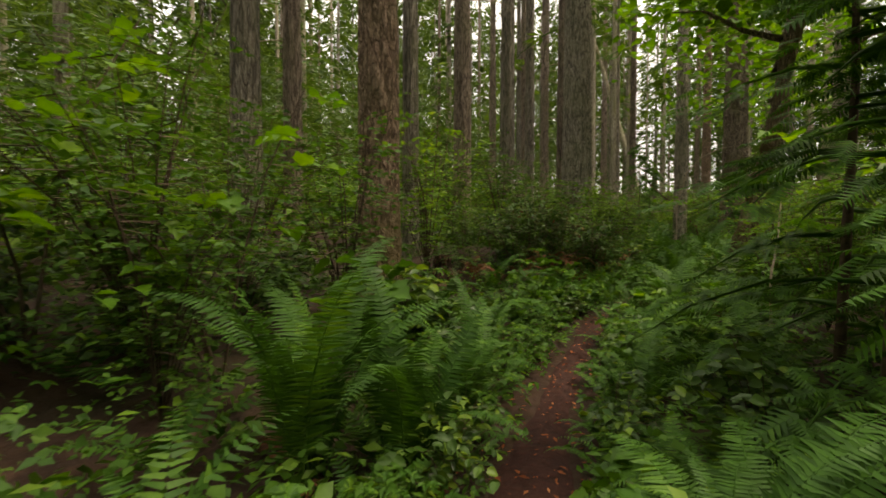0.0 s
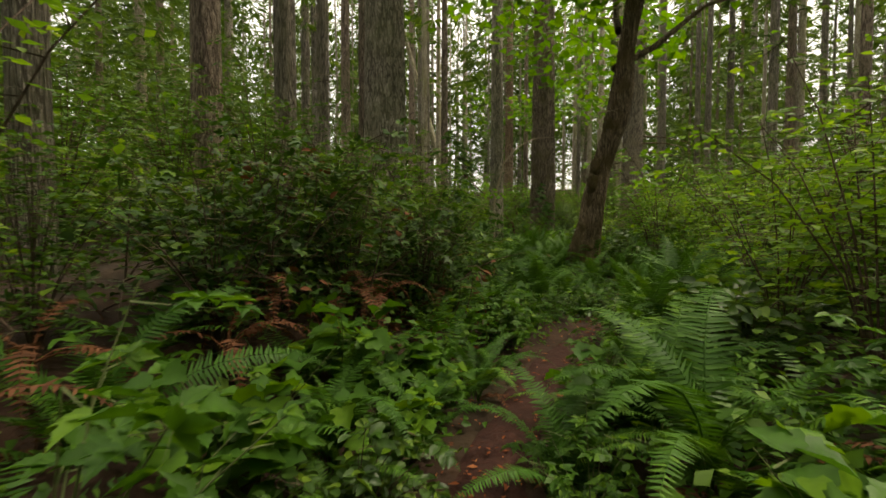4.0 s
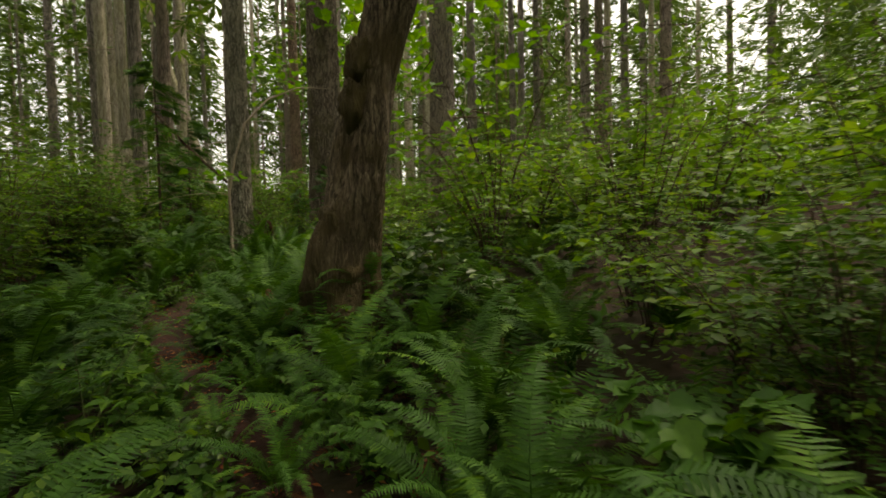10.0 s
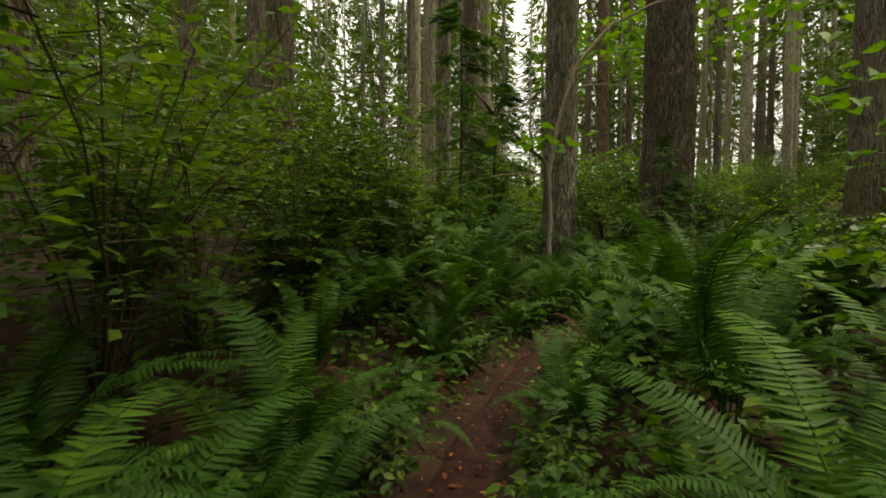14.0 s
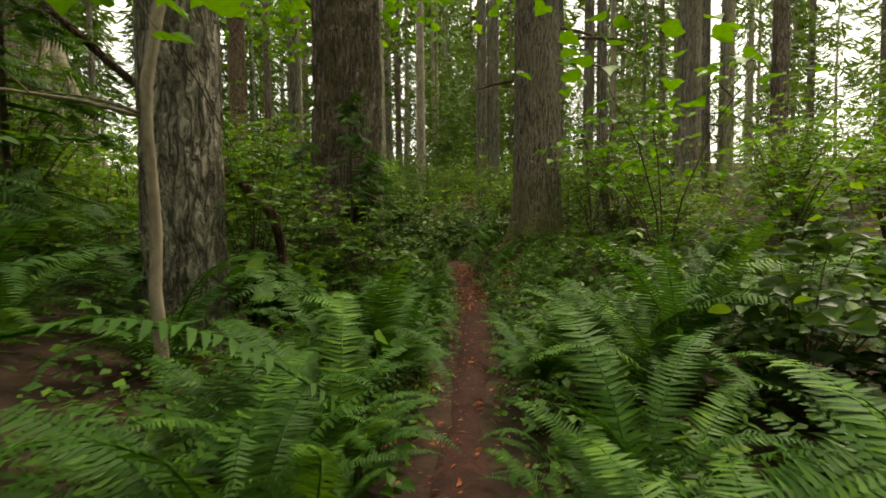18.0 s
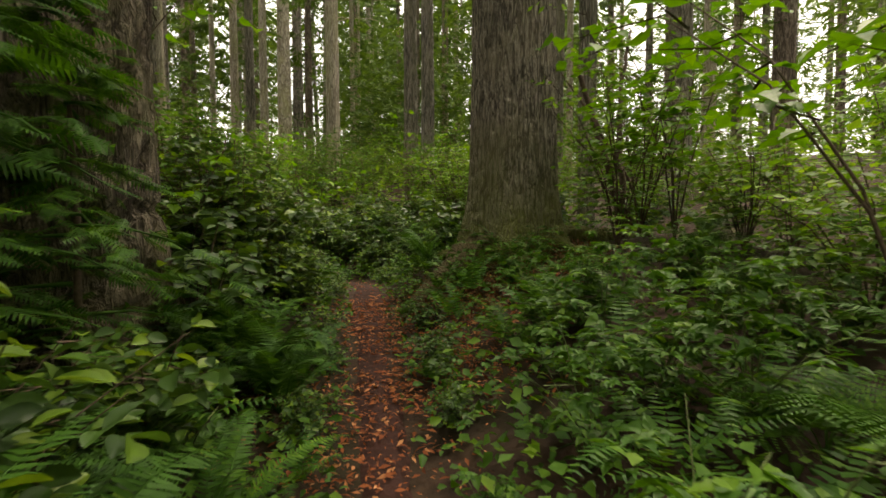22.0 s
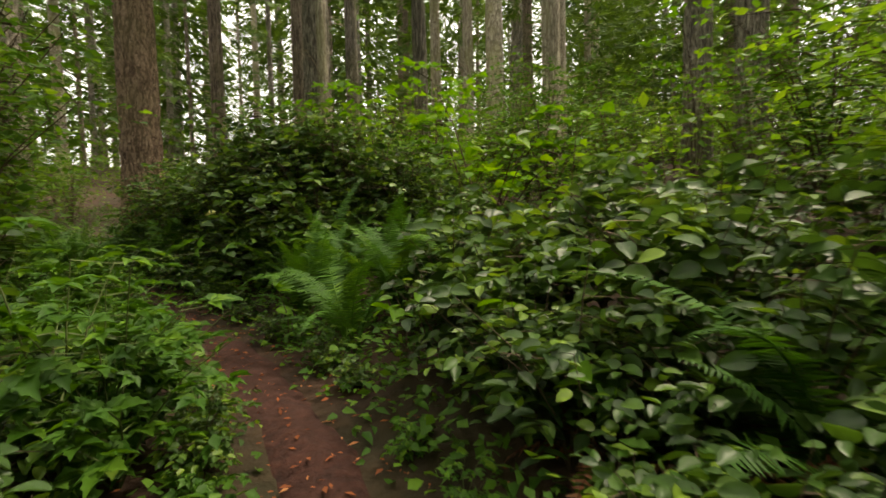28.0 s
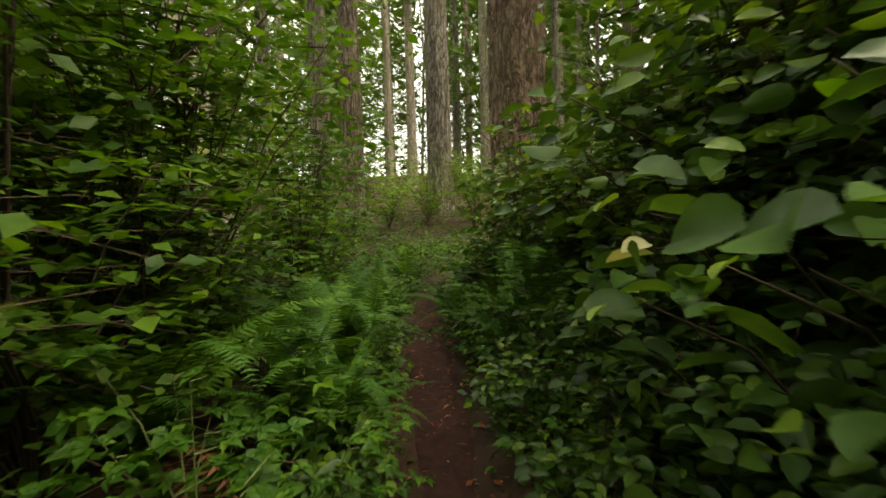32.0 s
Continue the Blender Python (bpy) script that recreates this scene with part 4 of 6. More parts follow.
TREES = [(-3, -12.15, 0.6), (-2.3, -3.6, 0.8), (0.14, 6.84, 0.6), (2.5, 10.75, 0.9), (2.0, -1.75, 0.6), (6.83, 11.14, 1.0)]
placed += TREES + [(5.6, 10.4, 1.5), (6.3, 10.2, 1.2), (4.85, 9.45, 1.1)]

# plants that stand out beside the trail: kind, then place and size
STAND_A = [
    ("fern", [(0.73, -15.79, 1.00), (-0.48, -14.53, 0.85), (0.35, -13.88, 0.85), (0.17, -12.53, 0.90), (-1.14, -12.87, 0.90), (0.30, -10.37, 1.00), (0.44, -10.80, 1.15), (-1.07, -10.65, 0.70), (1.4, -7.75, 0.9), (1.21, -8.72, 1.05), (0.23, -6.72, 1.10), (0.71, -5.85, 1.10), (0.28, -6.45, 0.95), (2.23, -7.21, 0.90), (1.78, -4.71, 1.00), (2.38, -5.62, 0.95), (0.60, -4.63, 1.10), (1.68, -3.01, 1.00), (2.33, -2.91, 1.00), (2.95, -2.75, 1.10), (1.08, -1.88, 1.00), (-0.45, -1.22, 1.20), (-0.35, -0.45, 0.90), (-0.57, -1.07, 1.20), (-0.35, -1.73, 1.10), (0.64, -0.75, 0.95), (1.17, -0.32, 1.10), (0.03, 0.74, 0.9)]),
]
STAND_B = [
    ("dark", [(-1.9, -15.70, 0.6), (-1.40, 1.19, 0.55), (-1.50, -0.75, 0.6)]),
    ("spray", [(1.10, -14.43, 1.10), (1.34, -13.81, 1.05)]),
    ("berry", [(0.54, -13.19, 1.10), (-1.26, -11.80, 1.00), (-2.12, -12.53, 1.00), (-1.43, -9.18, 1.50), (-1.76, -9.76, 1.40), (-0.96, -8.65, 1.30), (-1.85, -10.19, 1.30), (-0.99, -8.27, 1.30), (-0.76, -7.50, 1.00), (0.64, -3.13, 0.95)]),
    ("broad", [(0.39, -12.07, 1.00), (-0.95, -12.22, 0.70), (-0.91, -9.96, 0.75), (-1.17, -10.25, 0.80), (-0.30, -7.97, 0.70), (2.35, -6.66, 0.90), (1.22, -5.40, 0.70), (2.59, -6.02, 0.95), (2.55, -6.35, 0.90), (1.06, -0.91, 0.70)]),
    ("salal", [(-0.70, -8.40, 0.60)]),
    ("tall", [(-0.90, -5.10, 0.90), (2.88, -6.46, 0.90), (3.13, -7.43, 0.95), (4.30, -4.47, 1.00)]),
]
STAND_C = [
    ("tall", [(4.21, -2.61, 1.00), (4.55, -5.21, 1.10), (3.57, -1.11, 1.00), (-1.12, -0.10, 0.90), (-0.51, 1.29, 0.80), (-1.38, -1.15, 1.00), (-2.04, 0.43, 0.90)]),
    ("fern", [(-0.55, 2.27, 0.9), (-0.49, 1.52, 0.90), (1.01, 2.07, 1.30), (0.60, 1.80, 0.90), (-0.3, 3.52, 0.9), (0.34, 4.11, 1.10), (-0.68, 3.93, 1.30), (0.88, 4.71, 1.00), (1.20, 2.99, 1.20), (1.67, 2.93, 1.35), (1.60, 3.82, 1.10), (-0.41, 2.97, 0.80), (1.46, 5.70, 1.10), (1.03, 6.10, 1.15), (2.10, 5.05, 0.90), (2.58, 4.73, 1.15), (2.41, 4.36, 1.00), (2.66, 7.46, 0.95), (2.02, 7.55, 1.00), (3.87, 6.53, 0.95), (3.58, 9.64, 0.80), (5.92, 11.68, 0.8)]),
]
STAND_D = [
    ("broad", [(6.84, 8.64, 0.95), (6.77, 7.9, 0.95), (7.3, 9.2, 1.0), (0.89, 5.31, 0.80), (1.41, 6.74, 1.10), (3.43, 10.04, 1.00), (5.33, 9.81, 0.75), (5.55, 9.12, 0.85), (5.37, 8.77, 0.90)]),
    ("tall", [(-1.45, 2.63, 0.85), (-1.63, 2.03, 0.85), (7.43, 10.08, 1.00), (3.71, 11.44, 0.85)]),
    ("salal", [(-0.90, 2.44, 1.20), (2.64, 8.30, 1.10), (3.29, 9.04, 1.00), (3.63, 10.34, 1.20), (4.26, 11.04, 1.20), (5.84, 12.77, 1.20), (5.17, 12.42, 1.10)]),
    ("berry", [(3.71, 7.36, 1.00), (4.16, 7.07, 1.10), (5.14, 9.24, 0.60)]),
    ("maple", [(3.50, 11.14, 0.65)]),
    ("salal", [(4.25, 11.74, 1.30), (4.06, 11.43, 1.10), (4.54, 12.43, 1.30), (6.31, 14.30, 1.15), (6.82, 14.25, 1.20), (6.09, 14.92, 1.10)]),
]
STAND_E = [
    ("salal", [(5.94, 15.68, 1.10), (5.29, 14.25, 0.80), (6.33, 15.22, 1.00), (6.74, 15.17, 1.05), (7.28, 15.30, 1.20), (6.94, 16.17, 1.20), (7.84, 16.38, 1.30), (6.37, 17.14, 1.20), (4.10, 18.71, 1.50), (4.61, 19.20, 1.90), (5.11, 19.49, 2.00), (5.63, 19.71, 1.80), (6.08, 19.47, 1.50), (3.53, 19.22, 1.40), (4.92, 18.55, 1.20), (6.55, 19.59, 1.40), (5.62, 16.91, 0.70), (4.10, 16.01, 0.75), (3.81, 19.37, 1.50), (4.10, 19.23, 1.50), (3.21, 20.10, 1.50), (2.66, 20.72, 1.50), (4.28, 19.04, 1.30)]),
    ("broad", [(5.02, 13.14, 0.90), (2.91, 18.30, 0.85)]),
    ("tall", [(9.10, 14.27, 1.00), (9.29, 15.66, 1.00)]),
]
STAND_F = [
    ("maple", [(9.14, 13.79, 0.80)]),
    ("fern", [(5.59, 16.77, 1.15), (7.18, 14.59, 1.20), (5.07, 17.76, 0.95), (5.93, 17.27, 1.20), (2.16, 19.25, 1.10), (1.96, 19.62, 1.20), (2.63, 19.18, 0.70)]),
    ("berry", [(4.80, 15.43, 1.00), (4.76, 15.07, 1.10), (4.65, 16.35, 1.00), (3.78, 16.63, 0.95), (3.90, 17.06, 0.90), (4.31, 16.75, 0.70), (2.75, 18.84, 0.80)]),
    ("spray", [(2.61, 17.02, 1.00), (2.21, 18.18, 1.00), (2.61, 16.58, 1.00), (1.25, 18.72, 1.00)]),
]


def clear(x, y, gap):
    """The place, moved off the trail if it stands closer than gap."""
    d, w = trail_distance(x, y)
    if d[0] >= gap:
        return x, y
    p = line[w[0], :2]
    v = np.array([x, y]) - p
    v = v / (np.linalg.norm(v) + 1e-6)
    return float(p[0] + v[0] * gap), float(p[1] + v[1] * gap)


STAND_Y = [
    ("spray", [(1.5, 9.5, 0.8), (-1.55, 6.4, 1.3), (-1.2, 8.0, 1.4), (1.9, -13.6, 1.0), (2.2, -14.6, 1.1)]),
    ("tall", [(2.2, 16.8, 0.9), (2.4, 15.6, 0.8), (1.2, 15.4, 0.9), (1.7, 17.6, 1.1), (1.2, 18.9, 1.1), (0.6, 17.4, 1.1), (0.4, 21.6, 1.0), (2.2, 21.4, 0.8), (-0.6, 18.6, 1.2), (0.9, 16.6, 1.0)]),
    ("maple", [(6.2, 7.4, 1.2), (-1.95, -15.3, 0.9), (2.9, 14.2, 0.8)]),
    ("fern", [(-0.35, -15.1, 1.1), (2.2, 18.4, 1.2), (2.5, 20.3, 1.1)]),
]
STAND_X = [
    ("dark", [(2.45, 17.2, 1.1), (2.6, 16.4, 1.1), (2.0, 18.0, 1.15), (1.2, 18.4, 1.2), (1.5, 17.0, 1.2), (2.3, 15.3, 0.9), (1.2, 15.8, 1.1), (1.0, 21.2, 1.0), (-1.35, -8.0, 0.55), (-1.75, 2.0, 0.7), (-1.6, 2.9, 0.75), (-1.3, -1.3, 0.65), (-2.4, -13.6, 0.8), (-2.6, -15.4, 0.9), (-3.2, -14.2, 0.9), (3.5, -7.6, 0.8), (4.1, -6.4, 0.9), (-2.3, -6.6, 0.8), (2.4, -12.0, 0.75)]),
    ("fern", [(1.3, -5.6, 0.6), (1.2, -6.3, 0.6), (1.35, -4.9, 0.6), (2.05, -5.5, 0.6), (1.9, -6.1, 0.6), (0.85, -6.9, 0.6), (2.1, -4.7, 0.65)]),
    ("broad", [(5.95, 10.0, 0.6), (6.35, 9.7, 0.65)]),
]
STAND_Z = [
    ("fern", [(-0.6, -0.2, 1.1), (-0.95, 0.6, 0.9), (-1.3, -0.6, 1.2), (-0.2, -1.2, 1.0), (-1.6, 1.4, 1.2), (-1.0, 1.5, 1.1), (-2.0, 0.4, 1.2), (-0.4, -2.0, 1.0), (0.2, -3.4, 1.0), (-0.6, -3.0, 1.1), (0.5, -4.6, 0.9), (-0.3, -4.4, 1.0), (-0.2, -5.6, 1.0)]),
    ("salal", [(6.6, 14.2, 0.95), (6.9, 14.9, 1.1), (6.5, 15.3, 1.05), (7.3, 15.6, 1.2), (6.7, 16.1, 1.1), (7.4, 16.6, 1.25), (6.4, 16.8, 1.1), (7.8, 14.9, 1.2), (5.9, 17.3, 1.0), (6.6, 17.7, 1.2), (4.6, 14.9, 0.7)]),
    ("salal", [(5.75, 16.7, 0.7), (5.4, 17.2, 0.75), (5.05, 17.8, 0.8), (4.75, 18.3, 0.8), (4.45, 18.8, 0.85), (4.05, 19.3, 0.9), (5.6, 17.9, 1.1), (5.1, 18.6, 1.3)]),
    ("berry", [(3.3, 17.2, 0.8), (3.0, 17.9, 0.8), (3.6, 16.4, 0.85), (4.2, 15.0, 0.8)]),
]
# more plants that stand out
STAND_G = [
    ("up", [(-0.85, -15.75, 1.20), (-0.53, -15.41, 1.05), (0.65, -12.63, 0.85), (0.89, -8.71, 1.00), (0.68, -0.95, 0.80), (1.65, 0.02, 1.20), (1.13, 0.68, 1.10), (1.01, 2.21, 1.15), (1.26, 2.02, 1.25), (5.1, 17.81, 0.90), (5.27, 18.24, 1.10), (2.62, 18.89, 0.80)]),
    ("fern", [(0.85, -15.71, 0.95), (0.66, -15.19, 0.70), (-1.15, -13.22, 0.85), (-1.76, -12.92, 0.80), (0.89, -13.29, 0.90), (0.42, -10.36, 0.85), (2.36, -3.81, 0.95), (1.87, -3.08, 0.90), (2.84, -4.71, 0.70), (3.09, -3.40, 1.00), (-0.45, -1.64, 0.90), (-0.45, -0.66, 0.9), (-0.25, 0.30, 0.80), (1.52, -1.19, 0.90), (-0.38, 3.13, 1.25), (-0.50, 2.09, 0.90), (0.70, 3.95, 1.00), (1.26, 3.44, 1.00)]),
]
STAND_H = [
    ("fern", [(2.07, 19.75, 0.90)]),
    ("broad", [(0.29, -12.55, 0.80), (-1.23, -11.08, 0.80), (-2.27, -12.43, 0.75), (0.12, -13.23, 0.50), (-1.21, -9.87, 0.60), (-0.73, -9.61, 0.50), (-0.54, -8.79, 0.50), (2.82, -4.84, 0.70), (2.20, -4.29, 0.40), (1.07, -1.01, 0.55), (3.35, 17.17, 0.55), (3.34, 18.05, 0.45)]),
    ("tall", [(1.45, -9.07, 0.80), (3.64, -4.27, 0.80), (3.88, -3.23, 0.70)]),
    ("dark", [(3.50, -4.76, 0.50), (-1.17, -1.34, 0.60), (-1.42, 3.01, 0.60), (4.90, 14.14, 0.50)]),
    ("dark", [(-1.25, 2.17, 0.45), (1.52, 18.87, 0.9), (1.8, 18.5, 0.7)]),
    ("lady", [(8.33, 13.91, 1.0), (8.87, 13.95, 1.0), (8.6, 14.5, 1.0)]),
    ("salal", [(3.65, 19.3, 0.45), (3.75, 19.5, 0.5), (3.1, 20.03, 0.5), (6.16, 14.51, 0.80), (6.47, 14.15, 0.75), (6.78, 13.94, 0.80), (6.67, 15.27, 0.90), (7.19, 14.76, 1.00), (6.17, 15.85, 0.85), (3.52, 19.41, 0.80), (4.02, 19.08, 0.85)]),
]
STAND_I = [
    ("berry", [(-0.95, 1.78, 0.80), (3.34, 17.57, 0.60), (2.92, 17.18, 0.70)]),
    ("lady", [(7.14, 13.38, 1.00), (7.61, 14.25, 1.10)]),
    ("hedge", [(4.00, 19.71, 0.85), (4.88, 19.36, 1.05), (5.37, 19.03, 1.00), (2.96, 20.58, 0.90), (1.93, 21.14, 0.80)]),
]
STAND_J = [
    ("fern", [(1.44, 5.70, 1.05), (2.31, 5.12, 0.80), (1.85, 6.38, 0.85), (2.71, 5.98, 0.75), (3.31, 5.58, 0.90), (3.01, 8.60, 0.80), (3.58, 9.94, 0.90)]),
    ("broad", [(0.90, 5.51, 0.60), (4.63, 15.39, 0.55), (5.68, 10.59, 0.50), (2.17, 7.55, 0.60), (2.97, 9.11, 0.70), (3.57, 10.54, 0.70)]),
    ("up", [(2.70, 4.44, 1.00), (5.41, 17.26, 1.00), (5.92, 17.80, 0.90)]),
    ("berry", [(4.47, 16.09, 0.70), (3.86, 16.33, 0.80)]),
    ("salal", [(4.07, 11.23, 0.80), (4.28, 11.54, 0.70), (3.94, 11.11, 0.80)]),
    ("dark", [(0.62, 7.20, 0.80)]),
    ("tall", [(2.14, 8.63, 0.80)]),
]
STAND_K = [
    ("tall", [(1.50, -10.18, 0.80), (1.29, -8.05, 0.80), (2.40, -8.91, 0.90)]),
    ("dark", [(1.91, -10.78, 0.60), (1.71, -11.80, 0.55), (-2.55, -10.56, 0.45)]),
    ("bramble", [(-2.54, -11.26, 0.60)]),
    ("up", [(-0.56, -14.41, 0.90)]),
    ("fern", [(-0.17, -11.72, 0.60), (0.37, 3.51, 0.90), (-0.08, 2.74, 0.70), (1.58, -3.36, 0.70), (0.10, -0.72, 0.60), (0.74, -8.21, 0.70), (1.35, -6.49, 0.70), (2.07, -5.60, 0.70)]),
    ("broad", [(-0.03, -8.82, 0.45)]),
]
STAND_L = [
    ("salal", [(4.47, 11.24, 0.45), (4.39, 11.87, 0.60), (8.94, 14.65, 0.90), (8.24, 14.58, 0.80), (9.43, 14.40, 1.00), (8.53, 13.74, 0.80)]),
    ("berry", [(4.81, 12.09, 0.50)]),
    ("tall", [(-1.45, 0.42, 0.70)]),
    ("fern", [(0.96, 4.48, 0.80), (0.46, 4.80, 1.00), (0.61, -0.91, 0.80), (1.28, -1.84, 0.80), (0.92, 5.25, 1.00), (2.00, 5.20, 0.80)]),
]
STAND_M = [
    ("up", [(5.47, 17.61, 0.90), (5.92, 17.37, 0.95), (5.00, 18.26, 0.85)]),
    ("tall", [(-1.50, -1.80, 0.80), (-2.09, -0.91, 0.80)]),
    ("fern", [(-0.96, -2.08, 1.00), (-0.17, -2.35, 0.90)]),
]
STAND_P = [
    ("berry", [(4.47, 8.18, 0.80), (5.11, 8.21, 0.90), (4.93, 8.71, 0.70), (5.25, 7.88, 0.90), (6.28, 8.00, 1.00), (6.11, 8.49, 0.95), (5.92, 9.18, 0.85), (6.96, 9.22, 0.90), (2.70, -6.39, 0.90), (2.82, -6.91, 0.90), (3.99, -6.63, 1.00), (2.70, -5.71, 0.80)]),
    ("lady", [(5.19, 7.55, 0.90), (5.04, 6.57, 0.90), (7.61, 13.53, 1.15), (8.31, 13.65, 1.10), (7.13, 8.75, 0.90), (8.03, 9.48, 0.90)]),
    ("fern", [(3.94, -5.92, 1.00), (5.13, -6.34, 1.00), (2.55, -5.41, 0.95), (2.14, -4.29, 0.80), (2.49, 7.91, 1.10), (1.62, 6.15, 1.00), (2.12, 7.06, 1.00), (3.73, 5.91, 1.00), (4.48, 5.62, 1.10), (-0.81, -1.99, 1.00), (2.05, -1.83, 0.80)]),
    ("tall", [(8.23, 8.70, 0.70), (9.39, 9.67, 0.75), (5.86, -5.60, 0.80)]),
]
STAND_Q = [
    ("dark", [(3.61, 12.58, 0.65), (3.95, 13.19, 0.70), (3.30, 12.54, 0.75)]),
    ("hedge", [(4.16, 12.59, 0.80), (3.74, 11.78, 0.80)]),
    ("salal", [(9.33, 15.60, 1.10), (10.41, 15.76, 1.20), (9.42, 16.43, 1.10), (9.19, 17.19, 1.10), (8.63, 18.06, 1.10), (9.57, 14.83, 1.00)]),
    ("berry", [(5.49, 14.28, 0.60), (5.24, 14.28, 0.80), (4.90, 15.20, 0.90), (5.81, 14.57, 0.50), (4.70, 15.33, 0.90), (-0.01, 7.57, 1.00), (0.34, 6.94, 0.90), (2.39, 19.56, 0.70), (2.63, 20.12, 0.70)]),
    ("fern", [(-0.16, 6.97, 1.00), (0.16, 7.70, 1.00), (2.65, 19.02, 0.90), (1.60, 20.19, 0.90), (1.89, 19.64, 0.90)]),
]
STAND_R = [
    ("fern", [(3.99, -1.72, 1.00), (4.14, -0.91, 1.00), (3.52, -2.54, 0.90), (5.03, -3.37, 1.00), (4.43, -4.13, 0.90), (4.00, -3.37, 0.90), (1.83, -7.62, 0.90)]),
    ("berry", [(4.75, -1.08, 1.00), (3.48, -1.34, 0.80), (3.83, -3.94, 0.80), (3.53, -2.13, 0.80)]),
    ("tall", [(12.86, 16.07, 1.30), (13.52, 17.42, 1.40), (12.67, 19.57, 1.30), (5.48, -0.05, 0.80)]),
]
STAND_S = [
    ("fern", [(0.63, -2.14, 0.64), (1.14, -3.13, 0.64), (1.51, -3.86, 0.62), (0.70, -2.99, 0.65), (0.56, -1.28, 0.64), (1.24, -2.53, 0.64), (1.62, -3.27, 0.62), (0.95, -2.65, 0.62), (-0.74, -10.36, 0.64), (-0.34, -9.68, 0.64), (-0.94, -11.01, 0.62), (-0.09, -10.65, 0.64)]),
    ("berry", [(1.40, -3.41, 0.50), (0.70, -1.74, 0.50), (-0.70, -9.75, 0.62), (-0.15, -10.05, 0.62)]),
]
STAND_T = [
    ("berry", [(1.33, 21.27, 1.10), (1.59, 21.84, 1.10), (1.82, 20.84, 1.00), (1.26, 21.40, 1.10), (1.71, 22.15, 1.10)]),
    ("tall", [(0.90, 22.39, 0.70), (0.69, 21.85, 0.70), (0.84, 22.84, 0.70)]),
]
STAND_U = [
    ("berry", [(6.13, 6.89, 1.00), (5.50, 6.60, 0.90), (6.60, 7.30, 1.00), (7.38, 6.98, 1.10)]),
    ("fern", [(6.84, 7.00, 1.00), (5.62, 7.14, 0.90)]),
]
STAND_N = [
    ("spray", [(2.2, 9.6, 0.9), (2.75, 9.9, 0.85)]),
    ("up", [(2.0, 19.6, 1.0), (2.45, 19.05, 0.8)]),
    ("hedge", [(5.2, 19.3, 1.1), (5.8, 19.5, 1.15), (4.3, 19.9, 1.1)]),
    ("broad", [(5.75, 10.75, 0.6), (6.0, 10.3, 0.62), (6.5, 10.4, 0.6)]),
    ("up", [(1.44, -7.99, 1.0), (1.39, -8.5, 1.0), (-0.85, -15.63, 1.1)]),
    ("fern", [(1.86, -4.59, 0.7), (0.46, -4.09, 0.9), (1.43, -5.27, 0.68)]),
]
GAP = {"hedge": 1.0, "bramble": 1.0, "dark": 1.35, "fern": 0.6, "lady": 0.7, "tall": 1.5, "maple": 1.5, "spray": 1.55, "salal": 0.75, "berry": 0.68, "broad": 0.66}
number = 0
for stand in (STAND_A + STAND_B + STAND_C + STAND_D + STAND_E + STAND_F + STAND_X + STAND_Y + STAND_Z + STAND_G + STAND_H + STAND_I + STAND_J + STAND_K + STAND_L + STAND_M + STAND_N + STAND_P + STAND_Q + STAND_R + STAND_S + STAND_T + STAND_U):
    kind, spots = stand
    for x, y, size in spots:
        if kind == "salal" and 6.0 < x < 7.1 and 13.8 < y < 15.5:
            size *= 0.75
        if kind == "salal" and x > 6.3 and 13.8 < y < 14.36:
            size *= 0.85
        if kind in ("broad", "berry", "lady") and size > 0.66 and math.hypot(x - 5.7, y - 10.4) < 0.95:
            continue
        x, y = clear(x, y, (0.35 + 0.54 * size if size < 0.95 else 0.45 + 0.6 * size) if kind == "salal" else 0.3 if kind == "fern" and size <= 0.65 else 0.28 + 0.27 * size if kind in ("fern", "up") else 0.4 + 0.33 * size if kind in ("berry", "broad") else GAP[kind])
        if kind == "spray" and y > 14:
            kind = "tall"
        if kind in ("salal", "berry") and 16.6 < y < 18.6 and 4.6 < x < 6.3:
            continue
        placed.append((x, y, 0.55))
        number += 1
        if kind == "salal" and size >= 1.35:
            shrub_at("hedge", x, y, size / 1.75, number)
        elif kind == "berry" and size >= 1.25:
            shrub_at("bramble", x, y, size / 1.35, number)
        elif kind == "fern":
            fern_at(x, y, size * 1.08, 13, 5000 + number, number % 3, upright=6)
        elif kind == "up":
            fern_at(x, y, size * 1.15, 9, 6000 + number, number % 2, "tall sword fern with upright arching fronds", 10.5)
        elif kind == "lady":
            bracken_at(x, y, size * 0.8, 8, number)
        else:
            shrub_at("berry" if kind == "broad" and y > 7 else kind, x, y, size, number)

# ferns close to the trail
seed = 0
for k in range(3000):
    if seed >= 52:
        break
    s = rng.random() * (arc[-1] - 4)
    sg = rng.choice([-1, 1])
    d = 0.55 + 3.4 * rng.random() ** 1.3
    x, y = along(s, d, sg)
    dt = trail_distance(x, y)[0][0]
    if dt < 0.58 or not free(x, y, 0.62):
        continue
    p = 0.9 if -9 < y < 8.5 else 0.5 if y < -9 else 0.18
    if rng.random() > p:
        continue
    placed.append((x, y, 0.62))
    fern_at(x, y, (0.85 + 0.3 * rng.random()) * min(1.05, 0.3 + 0.62 * dt), 11 + int(4 * rng.random()), seed, int(rng.random() < 0.3) * 2)
    seed += 1

